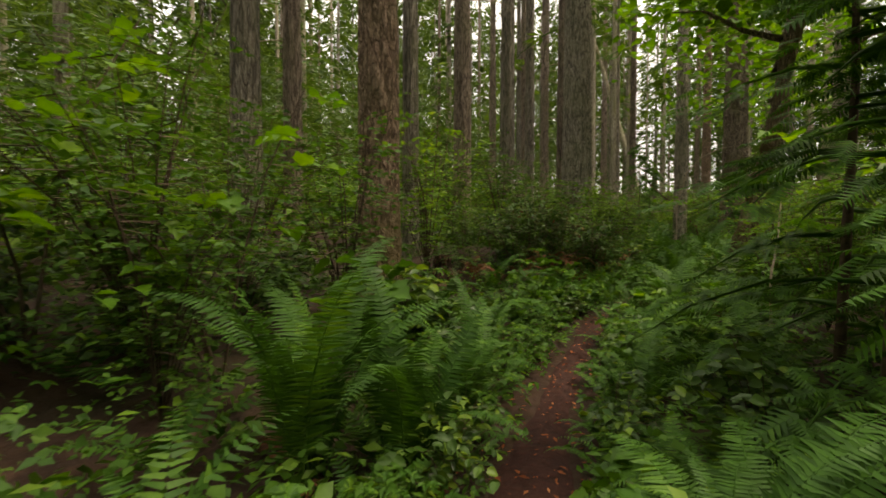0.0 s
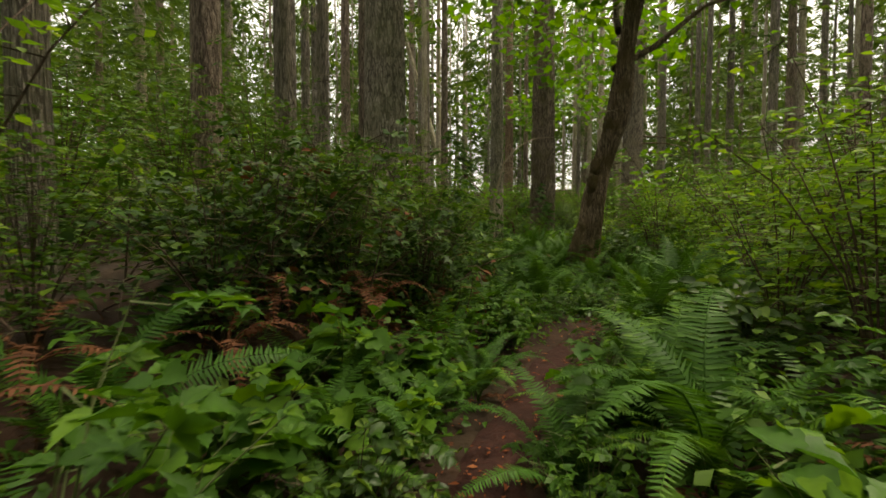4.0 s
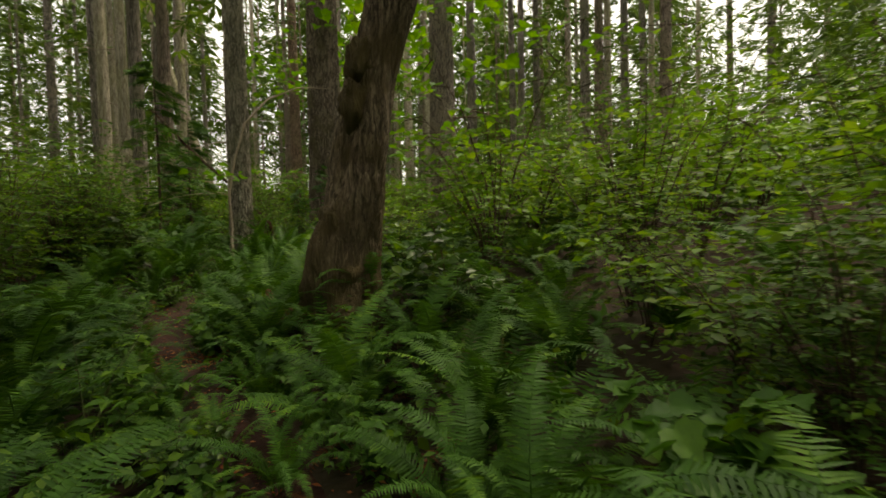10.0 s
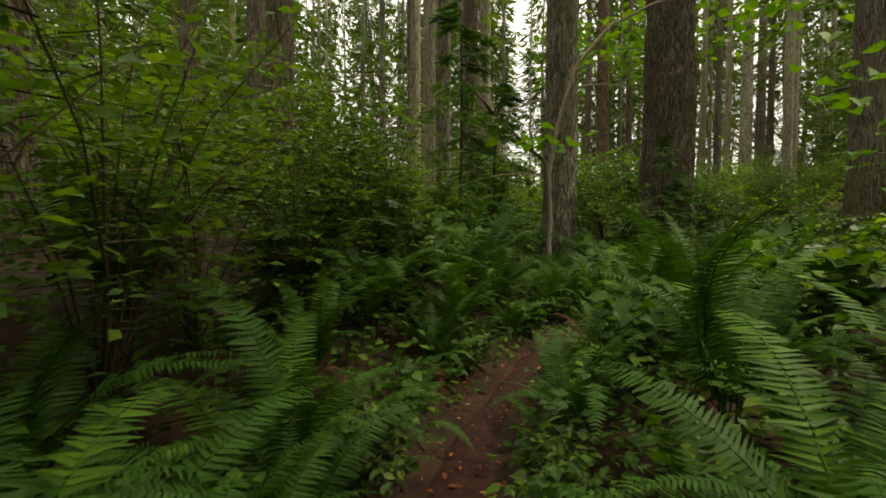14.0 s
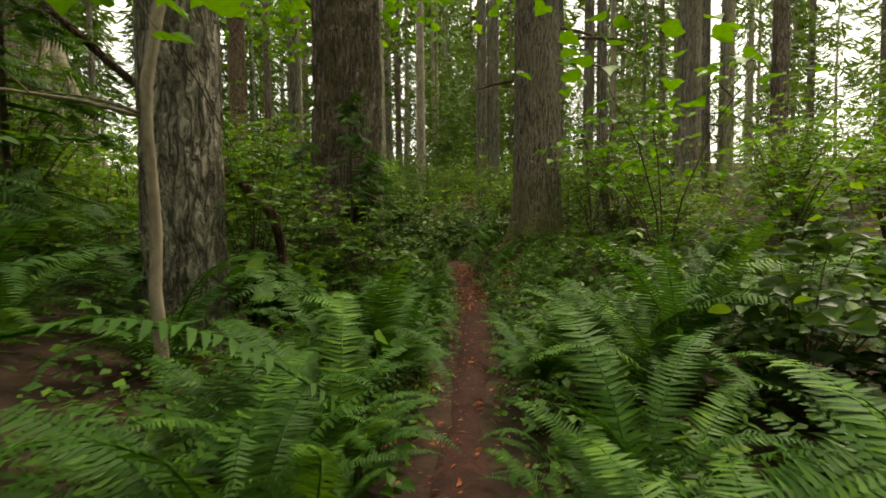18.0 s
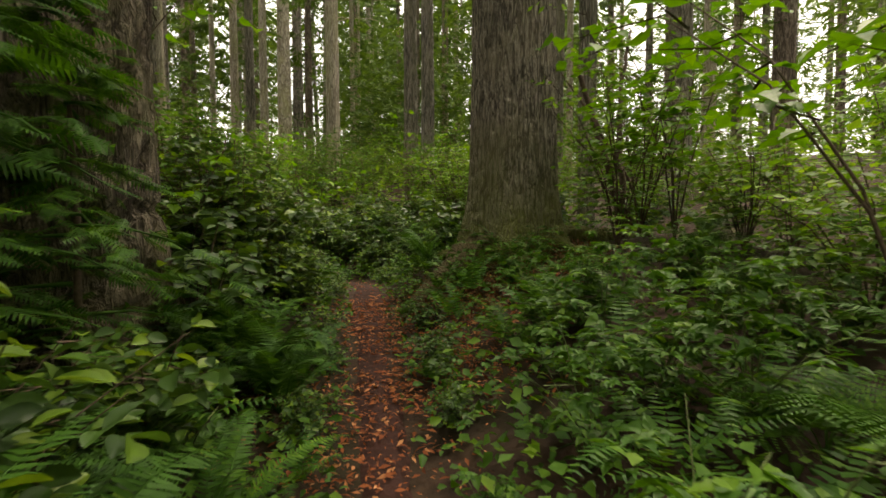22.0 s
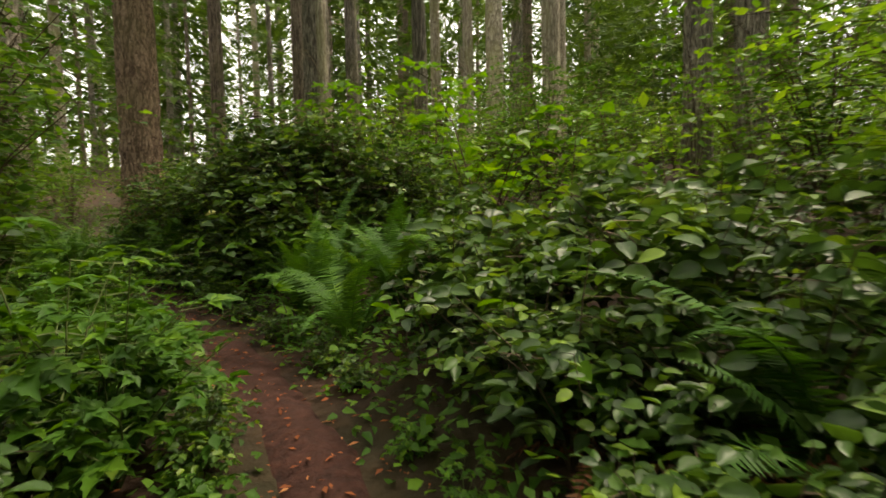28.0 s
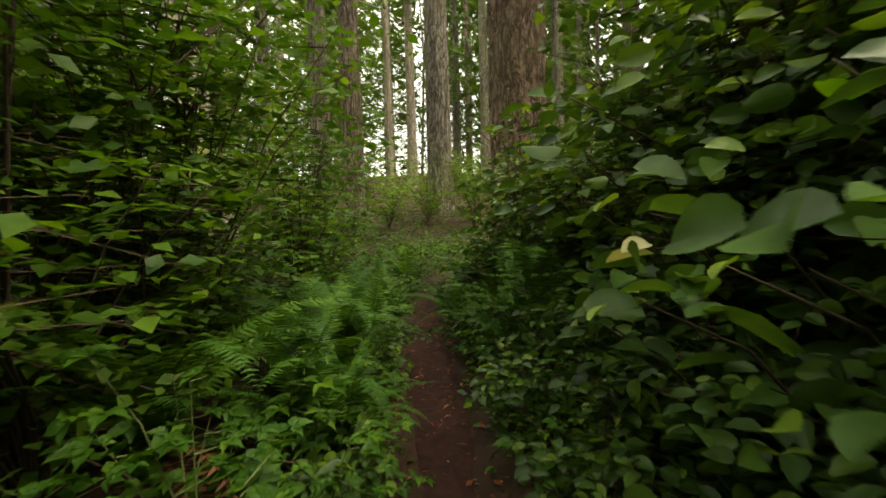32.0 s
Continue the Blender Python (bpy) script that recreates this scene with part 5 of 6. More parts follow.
# ferns in which the path is lost to sight
for k, (x, y, size) in enumerate([(1.35, 20.5, 0.95), (1.85, 21.0, 0.9), (1.0, 21.0, 1.05), (1.25, 21.5, 1.0), (0.45, 21.7, 1.1), (2.2, 20.75, 0.8)]):
    fern_at(x, y, size, 13, 7000 + k, 0, "tall sword fern crowding the path", 6)

# small ferns and brambles that lean over the trail's edge
for k in range(int((arc[-1] - 4) / 0.3)):
    for sg in (-1, 1):
        x, y = along(0.3 * k + 0.2 * rng.random(), 0.34 + 0.12 * rng.random(), sg)
        size, pick = rng.random(), rng.random()
        d = trail_distance(x, y)[0][0]
        if -7.4 < y < -3.6:
            x, y = clear(x, y, 0.22)
        elif d < 0.3:
            continue
        if 4.6 < y < 18.4 and pick < 0.45:
            continue
        if y < 4.6 and pick < 0.5:
            fern_at(x, y, 0.38 + 0.17 * size, 6, 9000 + 2 * k + (sg > 0), 0, label="small sword fern leaning over the edge of the path")
        elif y < 4.6:
            shrub_at("berry" if pick < 0.75 else "broad" if pick < 0.9 else "salal", x, y, (0.5 if y < -8 else 0.38) + 0.16 * size, k)
        else:
            shrub_at("berry" if pick < 0.65 else "salal", x, y, (0.28 if y < 18.4 else 0.5) + 0.14 * size, k)

# shrubs close to the trail
made = 0
for k in range(5000):
    if made >= 215:
        break
    s = rng.random() * (arc[-1] - 3)
    sg = rng.choice([-1, 1])
    d = 0.55 + 4.2 * rng.random() ** 1.25
    x, y = along(s, d, sg)
    dt = trail_distance(x, y)[0][0]
    if dt < 0.62 or not free(x, y, 0.42):
        continue
    if (16.4 < y < 18.6 and 4.4 < x < 6.3) or math.hypot(x + 1.2, y + 16.4) < 0.8 or math.hypot(x + 0.65, y + 7.7) < 0.55:
        continue
    if y > 9:
        kind = rng.choice(["salal", "salal", "salal", "berry", "berry"])
    elif y < -8:
        kind = rng.choice(["berry", "broad", "berry", "salal"])
    else:
        kind = rng.choice(["berry", "broad", "salal"])
    if dt > 2.6 and rng.random() < 0.4:
        kind = rng.choice(["tall", "tall", "maple"])
    placed.append((x, y, 0.42))
    shrub_at(kind, x, y, min(1.05, 0.2 + 0.6 * dt) + 0.15 * rng.random(), k)
    made += 1

# taller thickets farther off
made = 0
for k in range(5000):
    if made >= 185:
        break
    s = rng.random() * arc[-1]
    d = 3.6 + 9 * rng.random()
    x, y = along(s, d, rng.choice([-1, 1]))
    dt = trail_distance(x, y)[0][0]
    if dt < 3.4 or not free(x, y, 1.1):
        continue
    placed.append((x, y, 1.1))
    shrub_at(rng.choice(["tall", "tall", "tall", "maple", "dark"]), x, y, 0.85 + 0.4 * rng.random(), k)
    made += 1


made = 0
for k in range(900):
    x, y = -11 + 25 * rng.random(), 20.5 + 11 * rng.random()
    if made >= 38 or trail_distance(x, y)[0][0] < 2.2 or not free(x, y, 1.2):
        continue
    placed.append((x, y, 1.2))
    shrub_at("tall", x, y, 0.75 + 0.4 * rng.random(), k)
    made += 1


# undergrowth nobody could count, joined
def cover(n, d0, d1, leaf, size, h0, h1, material, name, label, flat=0.45, power=1.0, grow=0.0):
    s = rng.random(n) * arc[-1]
    d = d0 + (d1 - d0) * rng.random(n) ** power
    k = np.clip((s / 0.2).astype(int), 0, len(line) - 2)
    sg = rng.choice([-1, 1], n)
    x = line[k, 0] + side[k, 0] * d * sg + rng.normal(0, 0.15, n)
    y = line[k, 1] + side[k, 1] * d * sg + rng.normal(0, 0.15, n)
    if d1 > 5:
        cap = rng.random(n) < 0.3
        ends = line[np.where(rng.random(n) < 0.5, 0, len(line) - 1), :2]
        a, q = rng.random(n) * 6.283, d1 * np.sqrt(rng.random(n))
        x, y = np.where(cap, ends[:, 0] + q * np.cos(a), x), np.where(cap, ends[:, 1] + q * np.sin(a), y)
    dt = trail_distance(x, y)[0]
    ok = (dt > d0) & ((np.hypot(x - 6.0, y - 10.5) > 1.2) | (rng.random(n) < 0.3))
    x, y, dt = x[ok], y[ok], dt[ok]
    n = len(x)
    patch = 0.5 + 0.5 * np.sin(x * 1.9 + 1.3 * np.sin(y * 1.1)) * np.sin(y * 1.6 + 0.7)
    z = height(x, y) + h0 + (h1 - h0) * rng.random(n) * (0.35 + 0.65 * patch) * (1 + grow * dt)
    f = np.stack([rng.normal(0, 1, n), rng.normal(0, 1, n), rng.normal(-0.15, 0.2, n)], 1)
    b = basis(f, rng.normal(0, flat, (n, 3)) + np.array([0, 0, 1]))
    v, fc = scatter(leaf, b, size * (0.55 + 0.8 * rng.random(n)), np.stack([x, y, z], 1))
    return tagged(new(name, mesh(name, v, fc, material)), label, "undergrowth", kind="stuff")


cover(26000, 0.17, 1.8, POINTED, 0.062, 0.02, 0.2, BERRY, "trailing_bramble_leaves", "low trailing bramble leaves covering the soil", 0.4, 1.2)
cover(80000, 0.3, 6.0, SIMPLE, 0.07, 0.03, 0.42, COVER, "undergrowth_leaves", "dense small-leaved undergrowth", 0.45, 1.3)
cover(15000, 0.34, 1.7, SIMPLE, 0.08, 0.05, 0.5, COVER, "edge_leaves", "small leaves crowding the edges of the path", 0.45)
cover(8000, 1.0, 9, TRIPLET, 0.08, 0.1, 0.7, BERRY, "bramble_thicket_leaves", "dense mixed leafy undergrowth", 0.45)
cover(100000, 3.5, 26, SIMPLE, 0.15, 0.1, 1.4, SHRUB, "far_undergrowth", "dense leafy undergrowth between distant trees", 0.5, 1.0, 0.06)
cover(105000, 12, 42, TUFT, 0.42, 0.3, 10.0, NEEDLE, "far_saplings", "young conifers and leafy saplings between distant trees", 0.5)

# loose broad leaves added high over the path, mostly out of view, to shade it
n = 3000
s = rng.random(n) * arc[-1]
kk = np.clip((s / 0.2).astype(int), 0, len(line) - 2)
off = -2.0 + 6.0 * rng.random(n)
patchy = 0.5 + 0.5 * np.sin(s * 0.9 + 0.8 * np.sin(off)) * np.sin(off * 1.3 + 1.0)
keep = rng.random(n) < 0.45 + 0.55 * patchy
s, kk, off = s[keep], kk[keep], off[keep]
n = len(s)
top = np.stack([line[kk, 0] + side[kk, 0] * off, line[kk, 1] + side[kk, 1] * off, line[kk, 2] + 7.5 + 3.0 * rng.random(n)], 1)
b = basis(np.stack([rng.normal(0, 1, n), rng.normal(0, 1, n), rng.normal(-0.2, 0.2, n)], 1), rng.normal(0, 0.35, (n, 3)) + np.array([0, 0, 1]))
tagged(new("maple_canopy", mesh("maple_canopy", *scatter(PALM, b, 0.28 + 0.14 * rng.random(n), top), MAPLE)), "loose broad leaves added high over the path to shade it", "canopy", kind="stuff")

# fern rosettes farther off, joined
fv = []
low_frond = frond_mesh(0.95, 20, 0.11, 95, np.random.default_rng(3), FERN_FAR, rib_sides=0)
lv = np.zeros(len(low_frond.vertices) * 3, np.float32)
low_frond.vertices.foreach_get("co", lv)
lf = np.zeros(len(low_frond.polygons) * 3, np.int32)
low_frond.loops.foreach_get("vertex_index", lf)
low = (lv.reshape(-1, 3).astype(float), lf.reshape(-1, 3))
n = 320
s = rng.random(n) * arc[-1]
d = 2.6 + 9 * rng.random(n)
kk = np.clip((s / 0.2).astype(int), 0, len(line) - 2)
sg = rng.choice([-1, 1], n)
fx, fy = line[kk, 0] + side[kk, 0] * d * sg, line[kk, 1] + side[kk, 1] * d * sg
ok = trail_distance(fx, fy)[0] > 2.4
fx, fy = fx[ok], fy[ok]
n, m = len(fx), 9
az = np.repeat(rng.random(n) * 6.28, m) + np.tile(np.arange(m) * 6.28 / m, n) + rng.normal(0, 0.2, n * m)
b = basis(np.stack([np.cos(az), np.sin(az), rng.normal(0, 0.15, n * m)], 1), np.repeat([[0, 0, 1.0]], n * m, 0))
place = np.repeat(np.stack([fx, fy, height(fx, fy)], 1), m, 0)
tagged(new("distant_ferns", mesh("distant_ferns", *scatter(low, b, 0.8 + 0.45 * rng.random(n * m), place), FERN_FAR)), "sword ferns covering the forest floor farther off", "fern", kind="stuff")

# small ferns close beside the trail, too many to count
n = 420
s = rng.random(n) * arc[-1]
d = 0.34 + 1.3 * rng.random(n)
kk = np.clip((s / 0.2).astype(int), 0, len(line) - 2)
sg = rng.choice([-1, 1], n)
fx, fy = line[kk, 0] + side[kk, 0] * d * sg, line[kk, 1] + side[kk, 1] * d * sg
dt = trail_distance(fx, fy)[0]
ok = (dt > 0.32) & (fy < 12)
fx, fy, dt = fx[ok], fy[ok], dt[ok]
n, m = len(fx), 8
az = np.repeat(rng.random(n) * 6.28, m) + np.tile(np.arange(m) * 6.28 / m, n) + rng.normal(0, 0.2, n * m)
b = basis(np.stack([np.cos(az), np.sin(az), rng.normal(0, 0.2, n * m)], 1), np.repeat([[0, 0, 1.0]], n * m, 0))
place = np.repeat(np.stack([fx, fy, height(fx, fy)], 1), m, 0)
small_scale = np.repeat(np.minimum(0.75, 0.14 + 0.62 * dt), m) * (0.75 + 0.4 * rng.random(n * m))
tagged(new("small_ferns", mesh("small_ferns", *scatter(low, b, small_scale, place), FERN_FAR)), "small sword ferns crowding the edges of the path", "fern", kind="stuff")

# litter on the trail
n = 5200
s = rng.random(n) * arc[-1]
kk = np.clip((s / 0.2).astype(int), 0, len(line) - 2)
off = rng.normal(0, 0.3, n)
lx, ly = line[kk, 0] + side[kk, 0] * off + rng.normal(0, 0.06, n), line[kk, 1] + side[kk, 1] * off + rng.normal(0, 0.06, n)
b = basis(np.stack([rng.normal(0, 1, n), rng.normal(0, 1, n), rng.normal(0, 0.12, n)], 1), rng.normal(0, 0.25, (n, 3)) + np.array([0, 0, 1]))
sz = 0.022 + 0.04 * rng.random(n) ** 2
tagged(new("leaf_litter", mesh("leaf_litter", *scatter(SIMPLE, b, np.stack([sz * 0.7, sz, sz], 1), np.stack([lx, ly, height(lx, ly) + 0.04], 1)), LITTER)), "dry orange-brown chips and leaves on the path", "litter", kind="stuff")

# ---- fallen wood, roots, burls, moss and single leaves ----
def wood_thing(name, label, points, radii, material, category="branch", sides=7, twigs=0, seed=0):
    """A crooked branch or pole through the given points, with side twigs as parts."""
    g = np.random.default_rng(700 + seed)
    pts = np.array(points, float)
    t = np.linspace(0, 1, len(pts))
    u = np.linspace(0, 1, 5 * len(pts))
    p = np.stack([np.interp(u, t, pts[:, k]) for k in range(3)], 1)
    p[1:-1] += g.normal(0, 0.22, (len(u) - 2, 3)) * np.minimum(0.05, np.interp(u, t, radii))[1:-1, None]
    r = np.interp(u, t, radii) * (1 + 0.08 * g.normal(0, 1, len(u)))
    base = p[0]
    ob = tagged(new(name), label, category)
    ob.location = base
    child("stem", mesh("stem", *tube(p - base, np.abs(r), sides), material, True), ob)
    for k in range(twigs):
        q = p[int(len(p) * (0.25 + 0.7 * g.random())) - 1] - base
        d = g.normal(0, 1, 3) * np.array([1, 1, 0.5])
        d /= np.linalg.norm(d)
        L = 0.25 + 0.5 * g.random()
        child("twig", mesh("twig", *tube([q, q + d * L * 0.5 + np.array([0, 0, 0.04]), q + d * L], [0.009, 0.006, 0.002], 4), material), ob)
    return ob


def ground_point(x, y, up=0.0):
    return (x, y, float(height(x, y)[0]) + up)


wood_thing("fallen_log", "dark reddish dead trunk leaning across the firs", [(-1.9, 7.4, 4.3), (-1.06, 7.4, 3.35), (0.0, 7.2, 2.3), (0.8, 6.92, 1.42), (0.97, 6.87, float(height(0.97, 6.87)[0]))], [0.022, 0.03, 0.034, 0.038, 0.04], BARK_ROT, "log", 8, 5, 1)
wood_thing("arching_sapling", "bare pale sapling arching over in front of a fir", [ground_point(0.05, 5.9), (0.0, 5.9, 2.1), (0.15, 5.95, 2.9), (0.38, 6.06, 3.75), (0.89, 6.28, 4.4), (1.64, 6.57, 4.82), (2.44, 6.78, 4.9)], [0.035, 0.032, 0.03, 0.028, 0.024, 0.018, 0.008], DRYSTICK, "sapling", 7, 4, 2)
wood_thing("dead_snag", "thin dark dead trunk leaning beside the big tree", [ground_point(8.95, 11.0), (8.85, 11.2, 2.1), (8.72, 11.4, 2.8), (8.4, 11.5, 3.7)], [0.07, 0.06, 0.05, 0.03], TWIG, "snag", 7, 6, 3)
wood_thing("dead_snag", "forked dead stem leaning beside the big tree", [ground_point(8.6, 10.7), (8.75, 11.0, 2.2), (9.0, 11.15, 3.3), (9.3, 11.2, 4.2)], [0.05, 0.045, 0.035, 0.015], TWIG, "snag", 7, 7, 4)
wood_thing("dead_snag", "slender dead stick arching beside the big tree", [ground_point(9.1, 10.7), (8.95, 11.0, 2.0), (8.5, 11.4, 3.0), (8.2, 11.6, 3.5)], [0.025, 0.022, 0.018, 0.008], TWIG, "snag", 6, 4, 5)
wood_thing("pale_stick", "pale dry stick standing among the ferns", [ground_point(1.2, -12.5), (1.18, -12.52, 0.85), (1.24, -12.35, 1.15), (1.28, -12.2, 1.5)], [0.012, 0.011, 0.009, 0.005], DRYSTICK, "stick", 5, 1, 6)
wood_thing("pale_stick", "thin pale dead sapling at the thicket's edge", [ground_point(3.1, 16.3), (3.13, 16.3, 1.3), (3.1, 16.32, 2.1), (3.0, 16.4, 2.9)], [0.009, 0.008, 0.006, 0.003], DRYSTICK, "stick", 5, 2, 7)
for k, (x, y, a) in enumerate([(-1.2, -8.9, 2.2), (-1.5, -9.6, 0.9), (-1.1, -9.2, 2.9), (-2.2, -11.6, 1.7), (-2.1, -10.6, 2.2), (-0.75, -7.9, 1.2), (-1.0, -8.7, 0.7)]):
    z = float(height(x, y)[0])
    c, s = math.cos(a), math.sin(a)
    wood_thing("dead_twig", "thin reddish-brown dead branch lying in the bank", [(x, y, z), (x + 0.3 * c, y + 0.3 * s, z + 0.28), (x + 0.7 * c, y + 0.7 * s, z + 0.4), (x + 1.0 * c, y + 1.0 * s, z + 0.35)], [0.006, 0.005, 0.004, 0.002], TWIG, "branch", 5, 4, 20 + k)

# roots of the big tree
for k, (points, radii) in enumerate([
    ([(6.5, 11.15), (6.0, 11.1), (5.5, 10.95), (5.0, 10.72)], [0.27, 0.2, 0.14, 0.07]),
    ([(6.5, 10.8), (6.15, 10.35), (5.8, 10.15)], [0.2, 0.12, 0.05]),
    ([(6.9, 10.7), (6.9, 10.1), (6.7, 9.7)], [0.2, 0.12, 0.04]),
    ([(6.6, 11.5), (6.2, 11.9), (6.0, 12.3)], [0.2, 0.11, 0.04]),
    ([(7.2, 10.8), (7.7, 10.4), (8.1, 10.2)], [0.2, 0.12, 0.04]),
]):
    wood_thing("tree_root", "mossy surface root running from the big tree", [ground_point(x, y, (0.1 - 0.05 * i) if k == 0 else 0.08 - 0.05 * i) for i, (x, y) in enumerate(points)], radii if k == 0 else [r * 0.6 for r in radii], MOSS if k == 2 else BARK_MOSSY if k == 0 else BARK_BIG, "root", 9, 0, 40 + k)


def burl_mesh(seed, size):
    bm = bmesh.new()
    bmesh.ops.create_icosphere(bm, subdivisions=3, radius=1.0)
    for v in bm.verts:
        n = noise.noise(v.co * 1.9 + Vector((seed, 0, 0))) * 0.45 + noise.noise(v.co * 5.0 + Vector((0, seed, 0))) * 0.15
        v.co = Vector((v.co.x, v.co.y, v.co.z * 1.5)) * (1 + n) * size
    me = bpy.data.meshes.new("burl")
    bm.to_mesh(me)
    bm.free()
    me.materials.append(BARK_MOSSY)
    me.polygons.foreach_set("use_smooth", np.ones(len(me.polygons), dtype=bool))
    return me


crooked = [o for o in scene.objects if o.name.startswith("maple_tree")][0]
for k, (x, y, z, s) in enumerate([(-0.14, -0.06, 0.75, 0.15), (0.02, -0.1, 1.75, 0.15), (0.08, -0.14, 2.1, 0.14), (0.34, -0.22, 3.0, 0.15), (0.58, -0.16, 3.4, 0.12), (-0.3, 0.1, 0.2, 0.17), (-0.1, -0.12, 0.3, 0.15)]):
    child("burl", burl_mesh(k * 3.1, s), crooked, Matrix.Translation((x, y, z)))
dead_wood(crooked, 0.3, 77, 12)
# leafy crown added above the view, so that it shades the path
gm = np.random.default_rng(66)
centre = gm.normal(0, 1, (3200, 3)) * np.array([1.9, 1.9, 0.9]) + np.array([1.0, -0.6, 8.2])
bm_dir = basis(gm.normal(0, 1, (3200, 3)) * np.array([1, 1, 0.3]), gm.normal(0, 0.3, (3200, 3)) + np.array([0, 0, 1]))
child("crown", mesh("crown", *scatter(PALM, bm_dir, 0.15 + 0.1 * gm.random(3200), centre), MAPLE), crooked, None, "broad green lobed maple leaves, crown added to shade the path")
for k in range(3):
    a = 0.3 + k * 1.1
    p0 = np.array([0.4 + 0.1 * k, -0.2, 4.2 + 0.8 * k])
    d = np.array([math.cos(a), math.sin(a) * 0.8, 0.55])
    child("limb", mesh("limb", *tube([p0, p0 + d * 1.0, p0 + d * 2.2 + np.array([0, 0, 0.3]), p0 + d * 3.6], [0.09, 0.07, 0.045, 0.015], 7), BARK_MOSSY, True), crooked)
big = [o for o in scene.objects if o.name.startswith("big_tree")][0]
dead_wood(big, 0.5, 78, 5)
for k, (z, az, L) in enumerate([(3.9, -28, 1.9), (4.3, -48, 2.4), (3.5, 150, 1.2), (4.7, -10, 2.6)]):
    d = np.array([math.cos(radians(az)), math.sin(radians(az)), 0])
    s = np.linspace(0, 1, 5)[:, None]
    child("dead_branch", mesh("dead_branch", *tube(np.array([0, 0, z]) + d * (0.4 + L * s) + np.array([0, 0, -0.25]) * L * s * s, [0.04, 0.035, 0.028, 0.018, 0.006], 6), BARK_MOSSY, True), big)


def sprig(name, label, at, n, spread, leaf, size, material, seed, foot=None, flat=0.25):
    """A leafy twig: leaves round one end of a thin stem."""
    g = np.random.default_rng(900 + seed)
    at = np.array(at, float)
    foot = at + np.array([0.25, 0.15, -0.3]) if foot is None else np.array(foot, float)
    ob = tagged(new(name), label, "leaves")
    ob.location = foot
    top = at - foot
    child("stem", mesh("stem", *tube([(0, 0, 0), top * 0.5 + np.array([0.03, 0, 0.05]), top], [0.006, 0.004, 0.002], 4), TWIG), ob)
    pos = top + g.normal(0, 1, (n, 3)) * np.array(spread)
    b = basis(g.normal(0, 1, (n, 3)) * np.array([1, 1, 0.25]) + np.array([0, 0, -0.15]), g.normal(0, flat, (n, 3)) + np.array([0, 0, 1]))
    v, f = scatter(leaf, b, size * (0.7 + 0.6 * g.random(n)), pos)
    k = len(leaf[0])
    for i in range(n):
        child("leaf", mesh("leaf", v[i * k:(i + 1) * k], leaf[1], material), ob)
    return ob


sprig("maple_twig", "twig with bright yellow-green maple leaves", (-0.04, 5.45, 2.5), 16, (0.28, 0.2, 0.07), PALM, 0.17, MAPLE, 1, (0.5, 6.6, 1.9))
sprig("pale_leaf", "single pale dry leaf caught in a shrub", (3.94, 19.0, 1.72), 2, (0.02, 0.02, 0.02), OVAL, 0.11, PALE, 2, (4.1, 19.2, 1.6), 0.9)
# fresh shoots; on the bank and bush tops their light colour also paints toplight
for k, (x, y, z) in enumerate([(5.0, 17.2, 0.95), (4.3, 15.7, 0.75), (4.0, 15.3, 0.8), (5.9, 16.2, 0.95), (6.3, 15.4, 1.0), (6.0, 15.9, 0.8), (5.2, 18.3, 1.2), (6.9, 15.0, 1.1), (4.9, 19.3, 2.5), (4.2, 19.6, 2.6), (5.4, 19.6, 2.4), (4.4, 18.9, 2.0), (6.5, 14.9, 0.9), (6.9, 15.6, 0.9), (7.3, 16.2, 0.9), (6.4, 16.0, 0.9), (7.6, 15.2, 0.9), (6.7, 16.8, 0.9), (5.5, 19.2, 2.9), (5.0, 19.5, 2.9)]):
    zz = max(z, float(height(x, y)[0]) + 0.45)
    sprig("salal_shoot", "fresh light green shoot of oval leaves", (x, y, zz), 6, (0.07, 0.07, 0.05), OVAL, 0.12, MAPLE, 10 + k, (x + 0.05, y + 0.05, zz - 0.5), 0.45)

sprig("maple_branch", "overhanging branch with large bright maple leaves", (4.9, 6.7, 3.4), 26, (0.7, 0.6, 0.22), PALM, 0.24, MAPLE, 60, (6.3, 7.4, 2.2))

for k, (x, y, z) in enumerate([(-1.45, -9.75, 1.55), (-1.05, -9.7, 1.25), (-1.85, -9.8, 1.5), (-1.4, -10.0, 0.85), (-1.7, -10.15, 0.75), (-0.6, -8.75, 0.75), (-0.5, -8.65, 0.8)]):
    sprig("withered_leaves", "curled brown dead leaves hanging in the brambles", (x, y, z), 9, (0.1, 0.08, 0.1), OVAL, 0.065, DEADFERN, 80 + k, (x - 0.1, y + 0.1, z - 0.45), 1.2)
for k, (x, y, z) in enumerate([(4.0, 19.0, 1.85), (4.15, 18.75, 1.7), (3.95, 18.9, 1.6), (4.6, 18.6, 1.75), (4.7, 18.9, 1.4), (4.1, 18.6, 1.2)]):
    sprig("salal_shoot", "shoot of broad green leaves hanging over the path", (x, y, z), 7, (0.09, 0.09, 0.09), OVAL, 0.13, SALAL, 120 + k, (x + 0.35, y + 0.3, z - 0.35), 0.5)

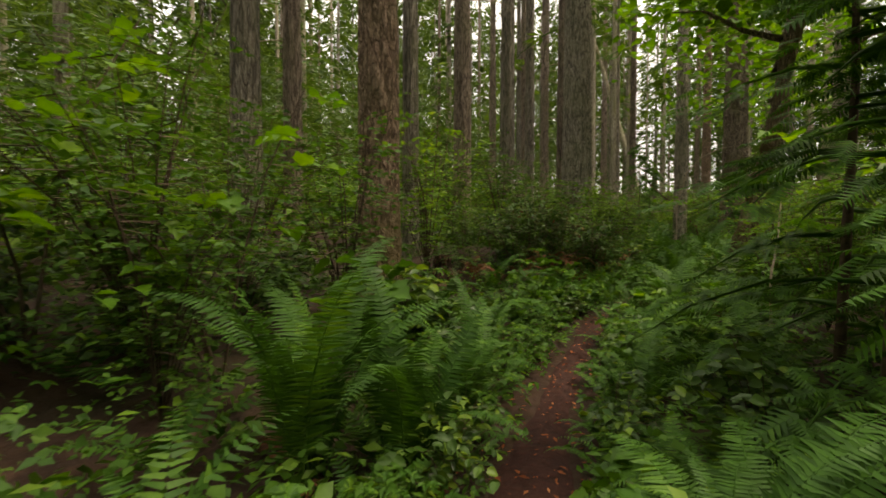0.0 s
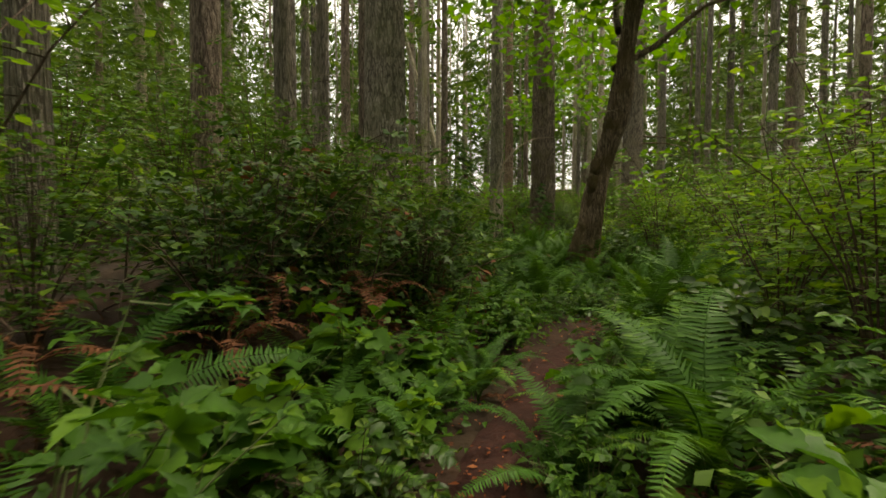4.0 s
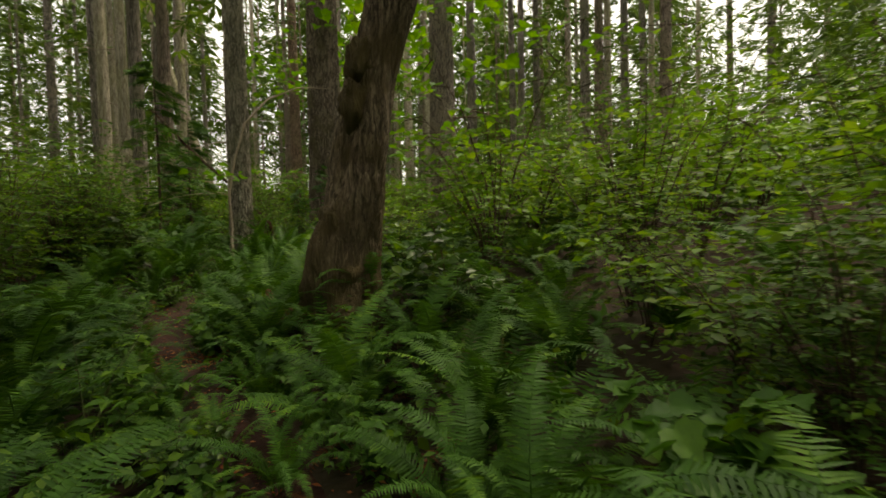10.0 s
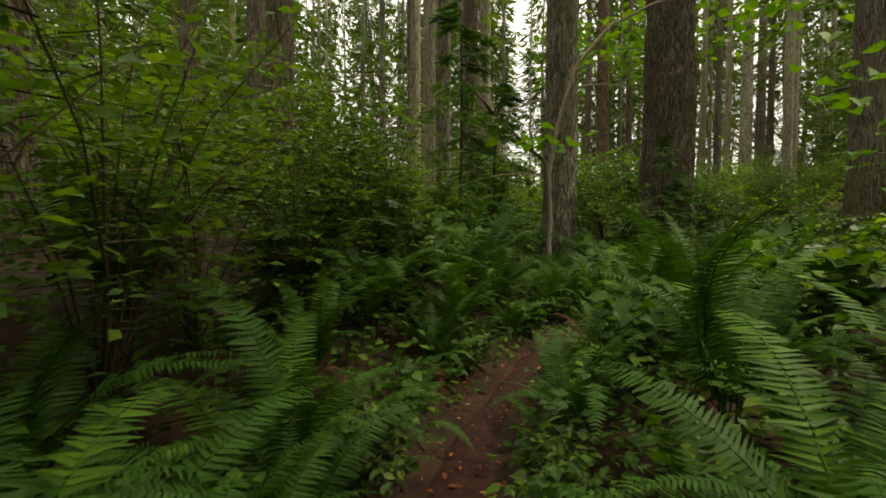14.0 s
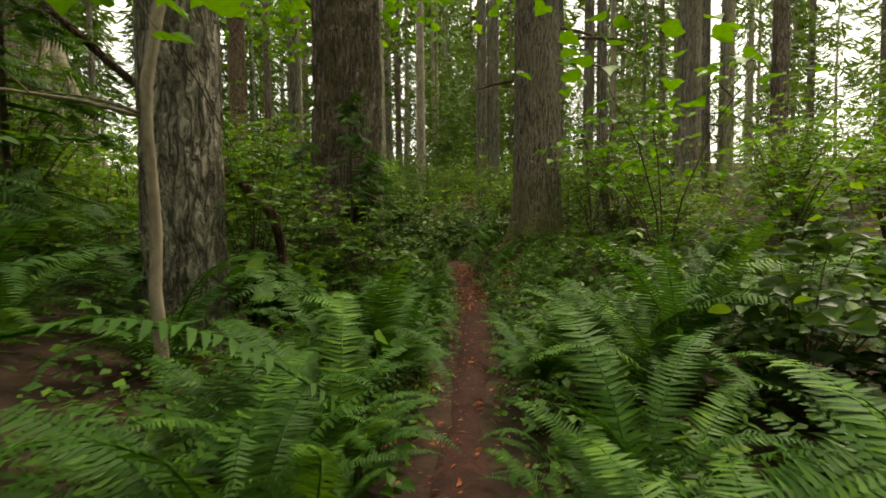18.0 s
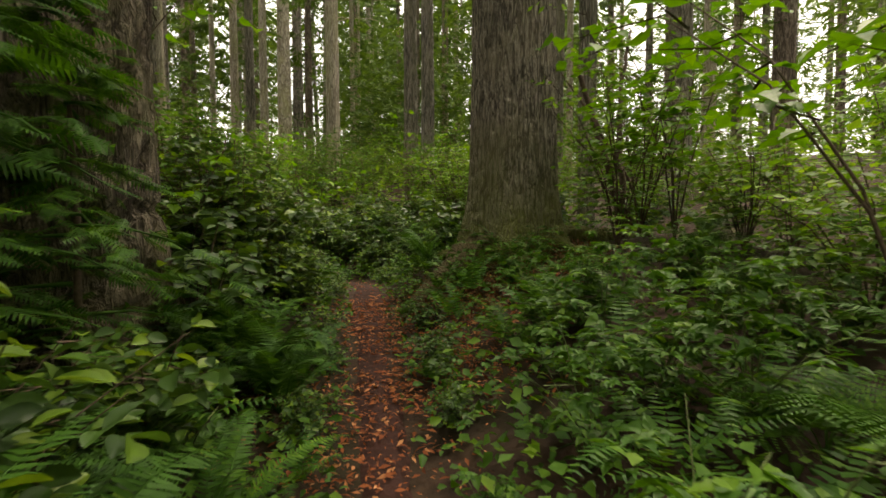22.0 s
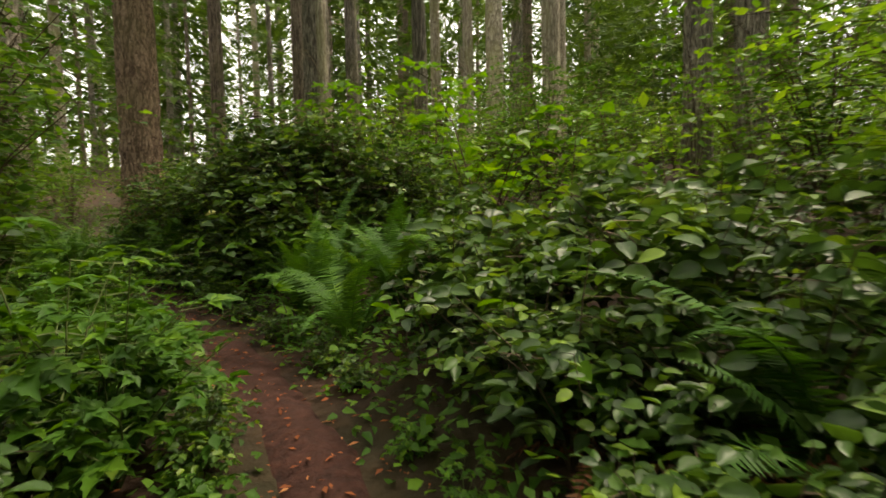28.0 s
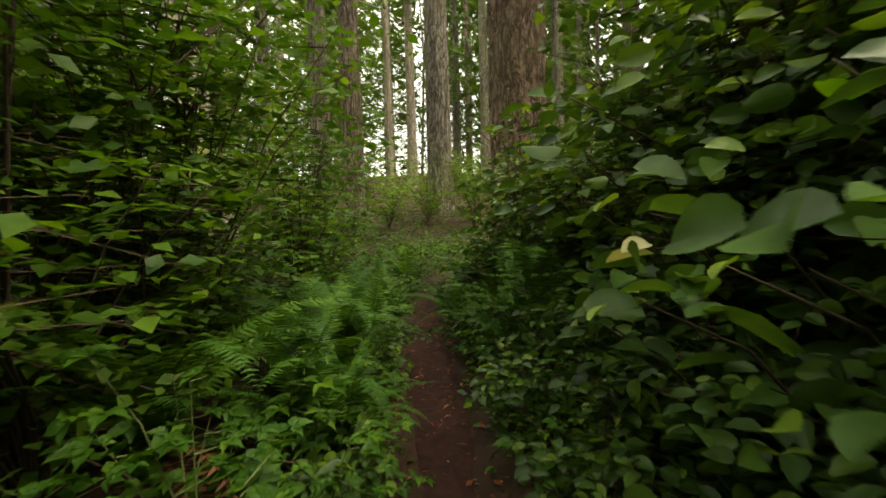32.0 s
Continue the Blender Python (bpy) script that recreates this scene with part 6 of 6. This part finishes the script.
# withered ferns on the bank
for k, (x, y) in enumerate([(-1.39, -9.48), (-1.16, -9.3), (-1.66, -9.93), (-0.75, -8.5), (-1.67, -10.42), (-0.95, -8.1), (-2.0, -11.4), (-2.2, -10.9), (0.9, -11.4), (1.2, -1.0), (6.9, 14.6), (6.6, 14.9)]):
    x, y = clear(x, y, 0.8)
    t = tagged(new("withered_fern"), "dead rust-brown fern hanging over the bank", "fern", "withered ferns")
    t.matrix_basis = Matrix.Translation((x, y, float(height(x, y)[0]) + (0.25 if k < 8 else 0.05)))
    g = np.random.default_rng(k)
    for j in range(7):
        child("frond", DEAD_FRONDS[j % 2], t, pose(0, 0, 0, 0, 0, g.random() * 360) @ pose(0, 0, 0, g.normal(0, 20), 0, 0))


def patch(name, label, spots, n, template, size, lift, material, category, flat=0.35, tall=0.0):
    """Small pieces strewn thickly round some spots: (x, y, radius)."""
    s = np.array(spots)[rng.integers(len(spots), size=n)]
    x, y = s[:, 0] + rng.normal(0, 0.5, n) * s[:, 2], s[:, 1] + rng.normal(0, 0.5, n) * s[:, 2]
    b = basis(rng.normal(0, 1, (n, 3)) * np.array([1, 1, 0.2 + tall]), rng.normal(0, flat, (n, 3)) + np.array([0, 0, 1]))
    sz = size * (0.5 + 1.0 * rng.random(n) ** 2)
    v, f = scatter(template, b, np.stack([sz * 0.6, sz, sz], 1), np.stack([x, y, height(x, y) + lift + tall * 0.03 * rng.random(n)], 1))
    return tagged(new(name, mesh(name, v, f, material)), label, category, kind="stuff")


patch("bark_chips", "orange-brown bark chips strewn round the big tree", [(5.3, 10.4, 0.9), (5.0, 10.9, 0.7), (4.6, 10.6, 0.6), (5.7, 10.1, 0.9), (6.2, 10.4, 0.9), (3.6, 8.9, 0.6), (4.0, 9.6, 0.6), (4.9, 11.4, 0.5), (4.5, 9.5, 0.5), (4.75, 9.3, 0.6), (4.95, 9.8, 0.6), (0.6, -1.2, 0.5), (-0.8, -8.2, 0.6)], 7000, SIMPLE, 0.045, 0.045, LITTER, "litter")
patch("rotten_wood", "crumbled red-brown rotten wood on the bank", [(-0.7, -7.75, 0.5), (-0.85, -8.3, 0.45), (-1.1, -9.0, 0.5), (-0.5, -7.4, 0.4)], 2600, SIMPLE, 0.05, 0.06, DEADFERN, "litter", 0.6, 0.6)
patch("rotten_bark", "red-brown rotten bark on the mound under the big tree", [(6.1, 10.5, 0.5), (6.5, 10.3, 0.5), (5.8, 10.8, 0.5), (5.6, 10.3, 0.5), (6.9, 10.2, 0.5)], 3500, SIMPLE, 0.05, 0.05, DEADFERN, "litter", 0.6, 0.5)
patch("moss_cushion", "soft yellow-green moss on the mound under the big tree", [(6.3, 10.9, 0.7), (6.5, 10.5, 0.7), (6.9, 10.4, 0.7), (5.9, 11.1, 0.5), (5.5, 11.0, 0.35), (5.75, 11.05, 0.35), (6.4, 11.6, 0.6), (2.0, -1.9, 0.6)], 8000, TUFT, 0.05, 0.03, MOSS, "moss", 0.8, 1.0)

# rotten stump behind the first fir, added to stand in for a dark hollow
stump = tagged(new("stump"), "dark stump added in place of a shaded hollow", "stump")
stump.matrix_basis = Matrix.Translation(ground_point(-2.5, -11.3, -0.1))
child("body", trunk_mesh(0.2, 0.6, BARK_ROT, 40, 40, 0.06, 12, 0.4, seed=31, lumps=0.5), stump)
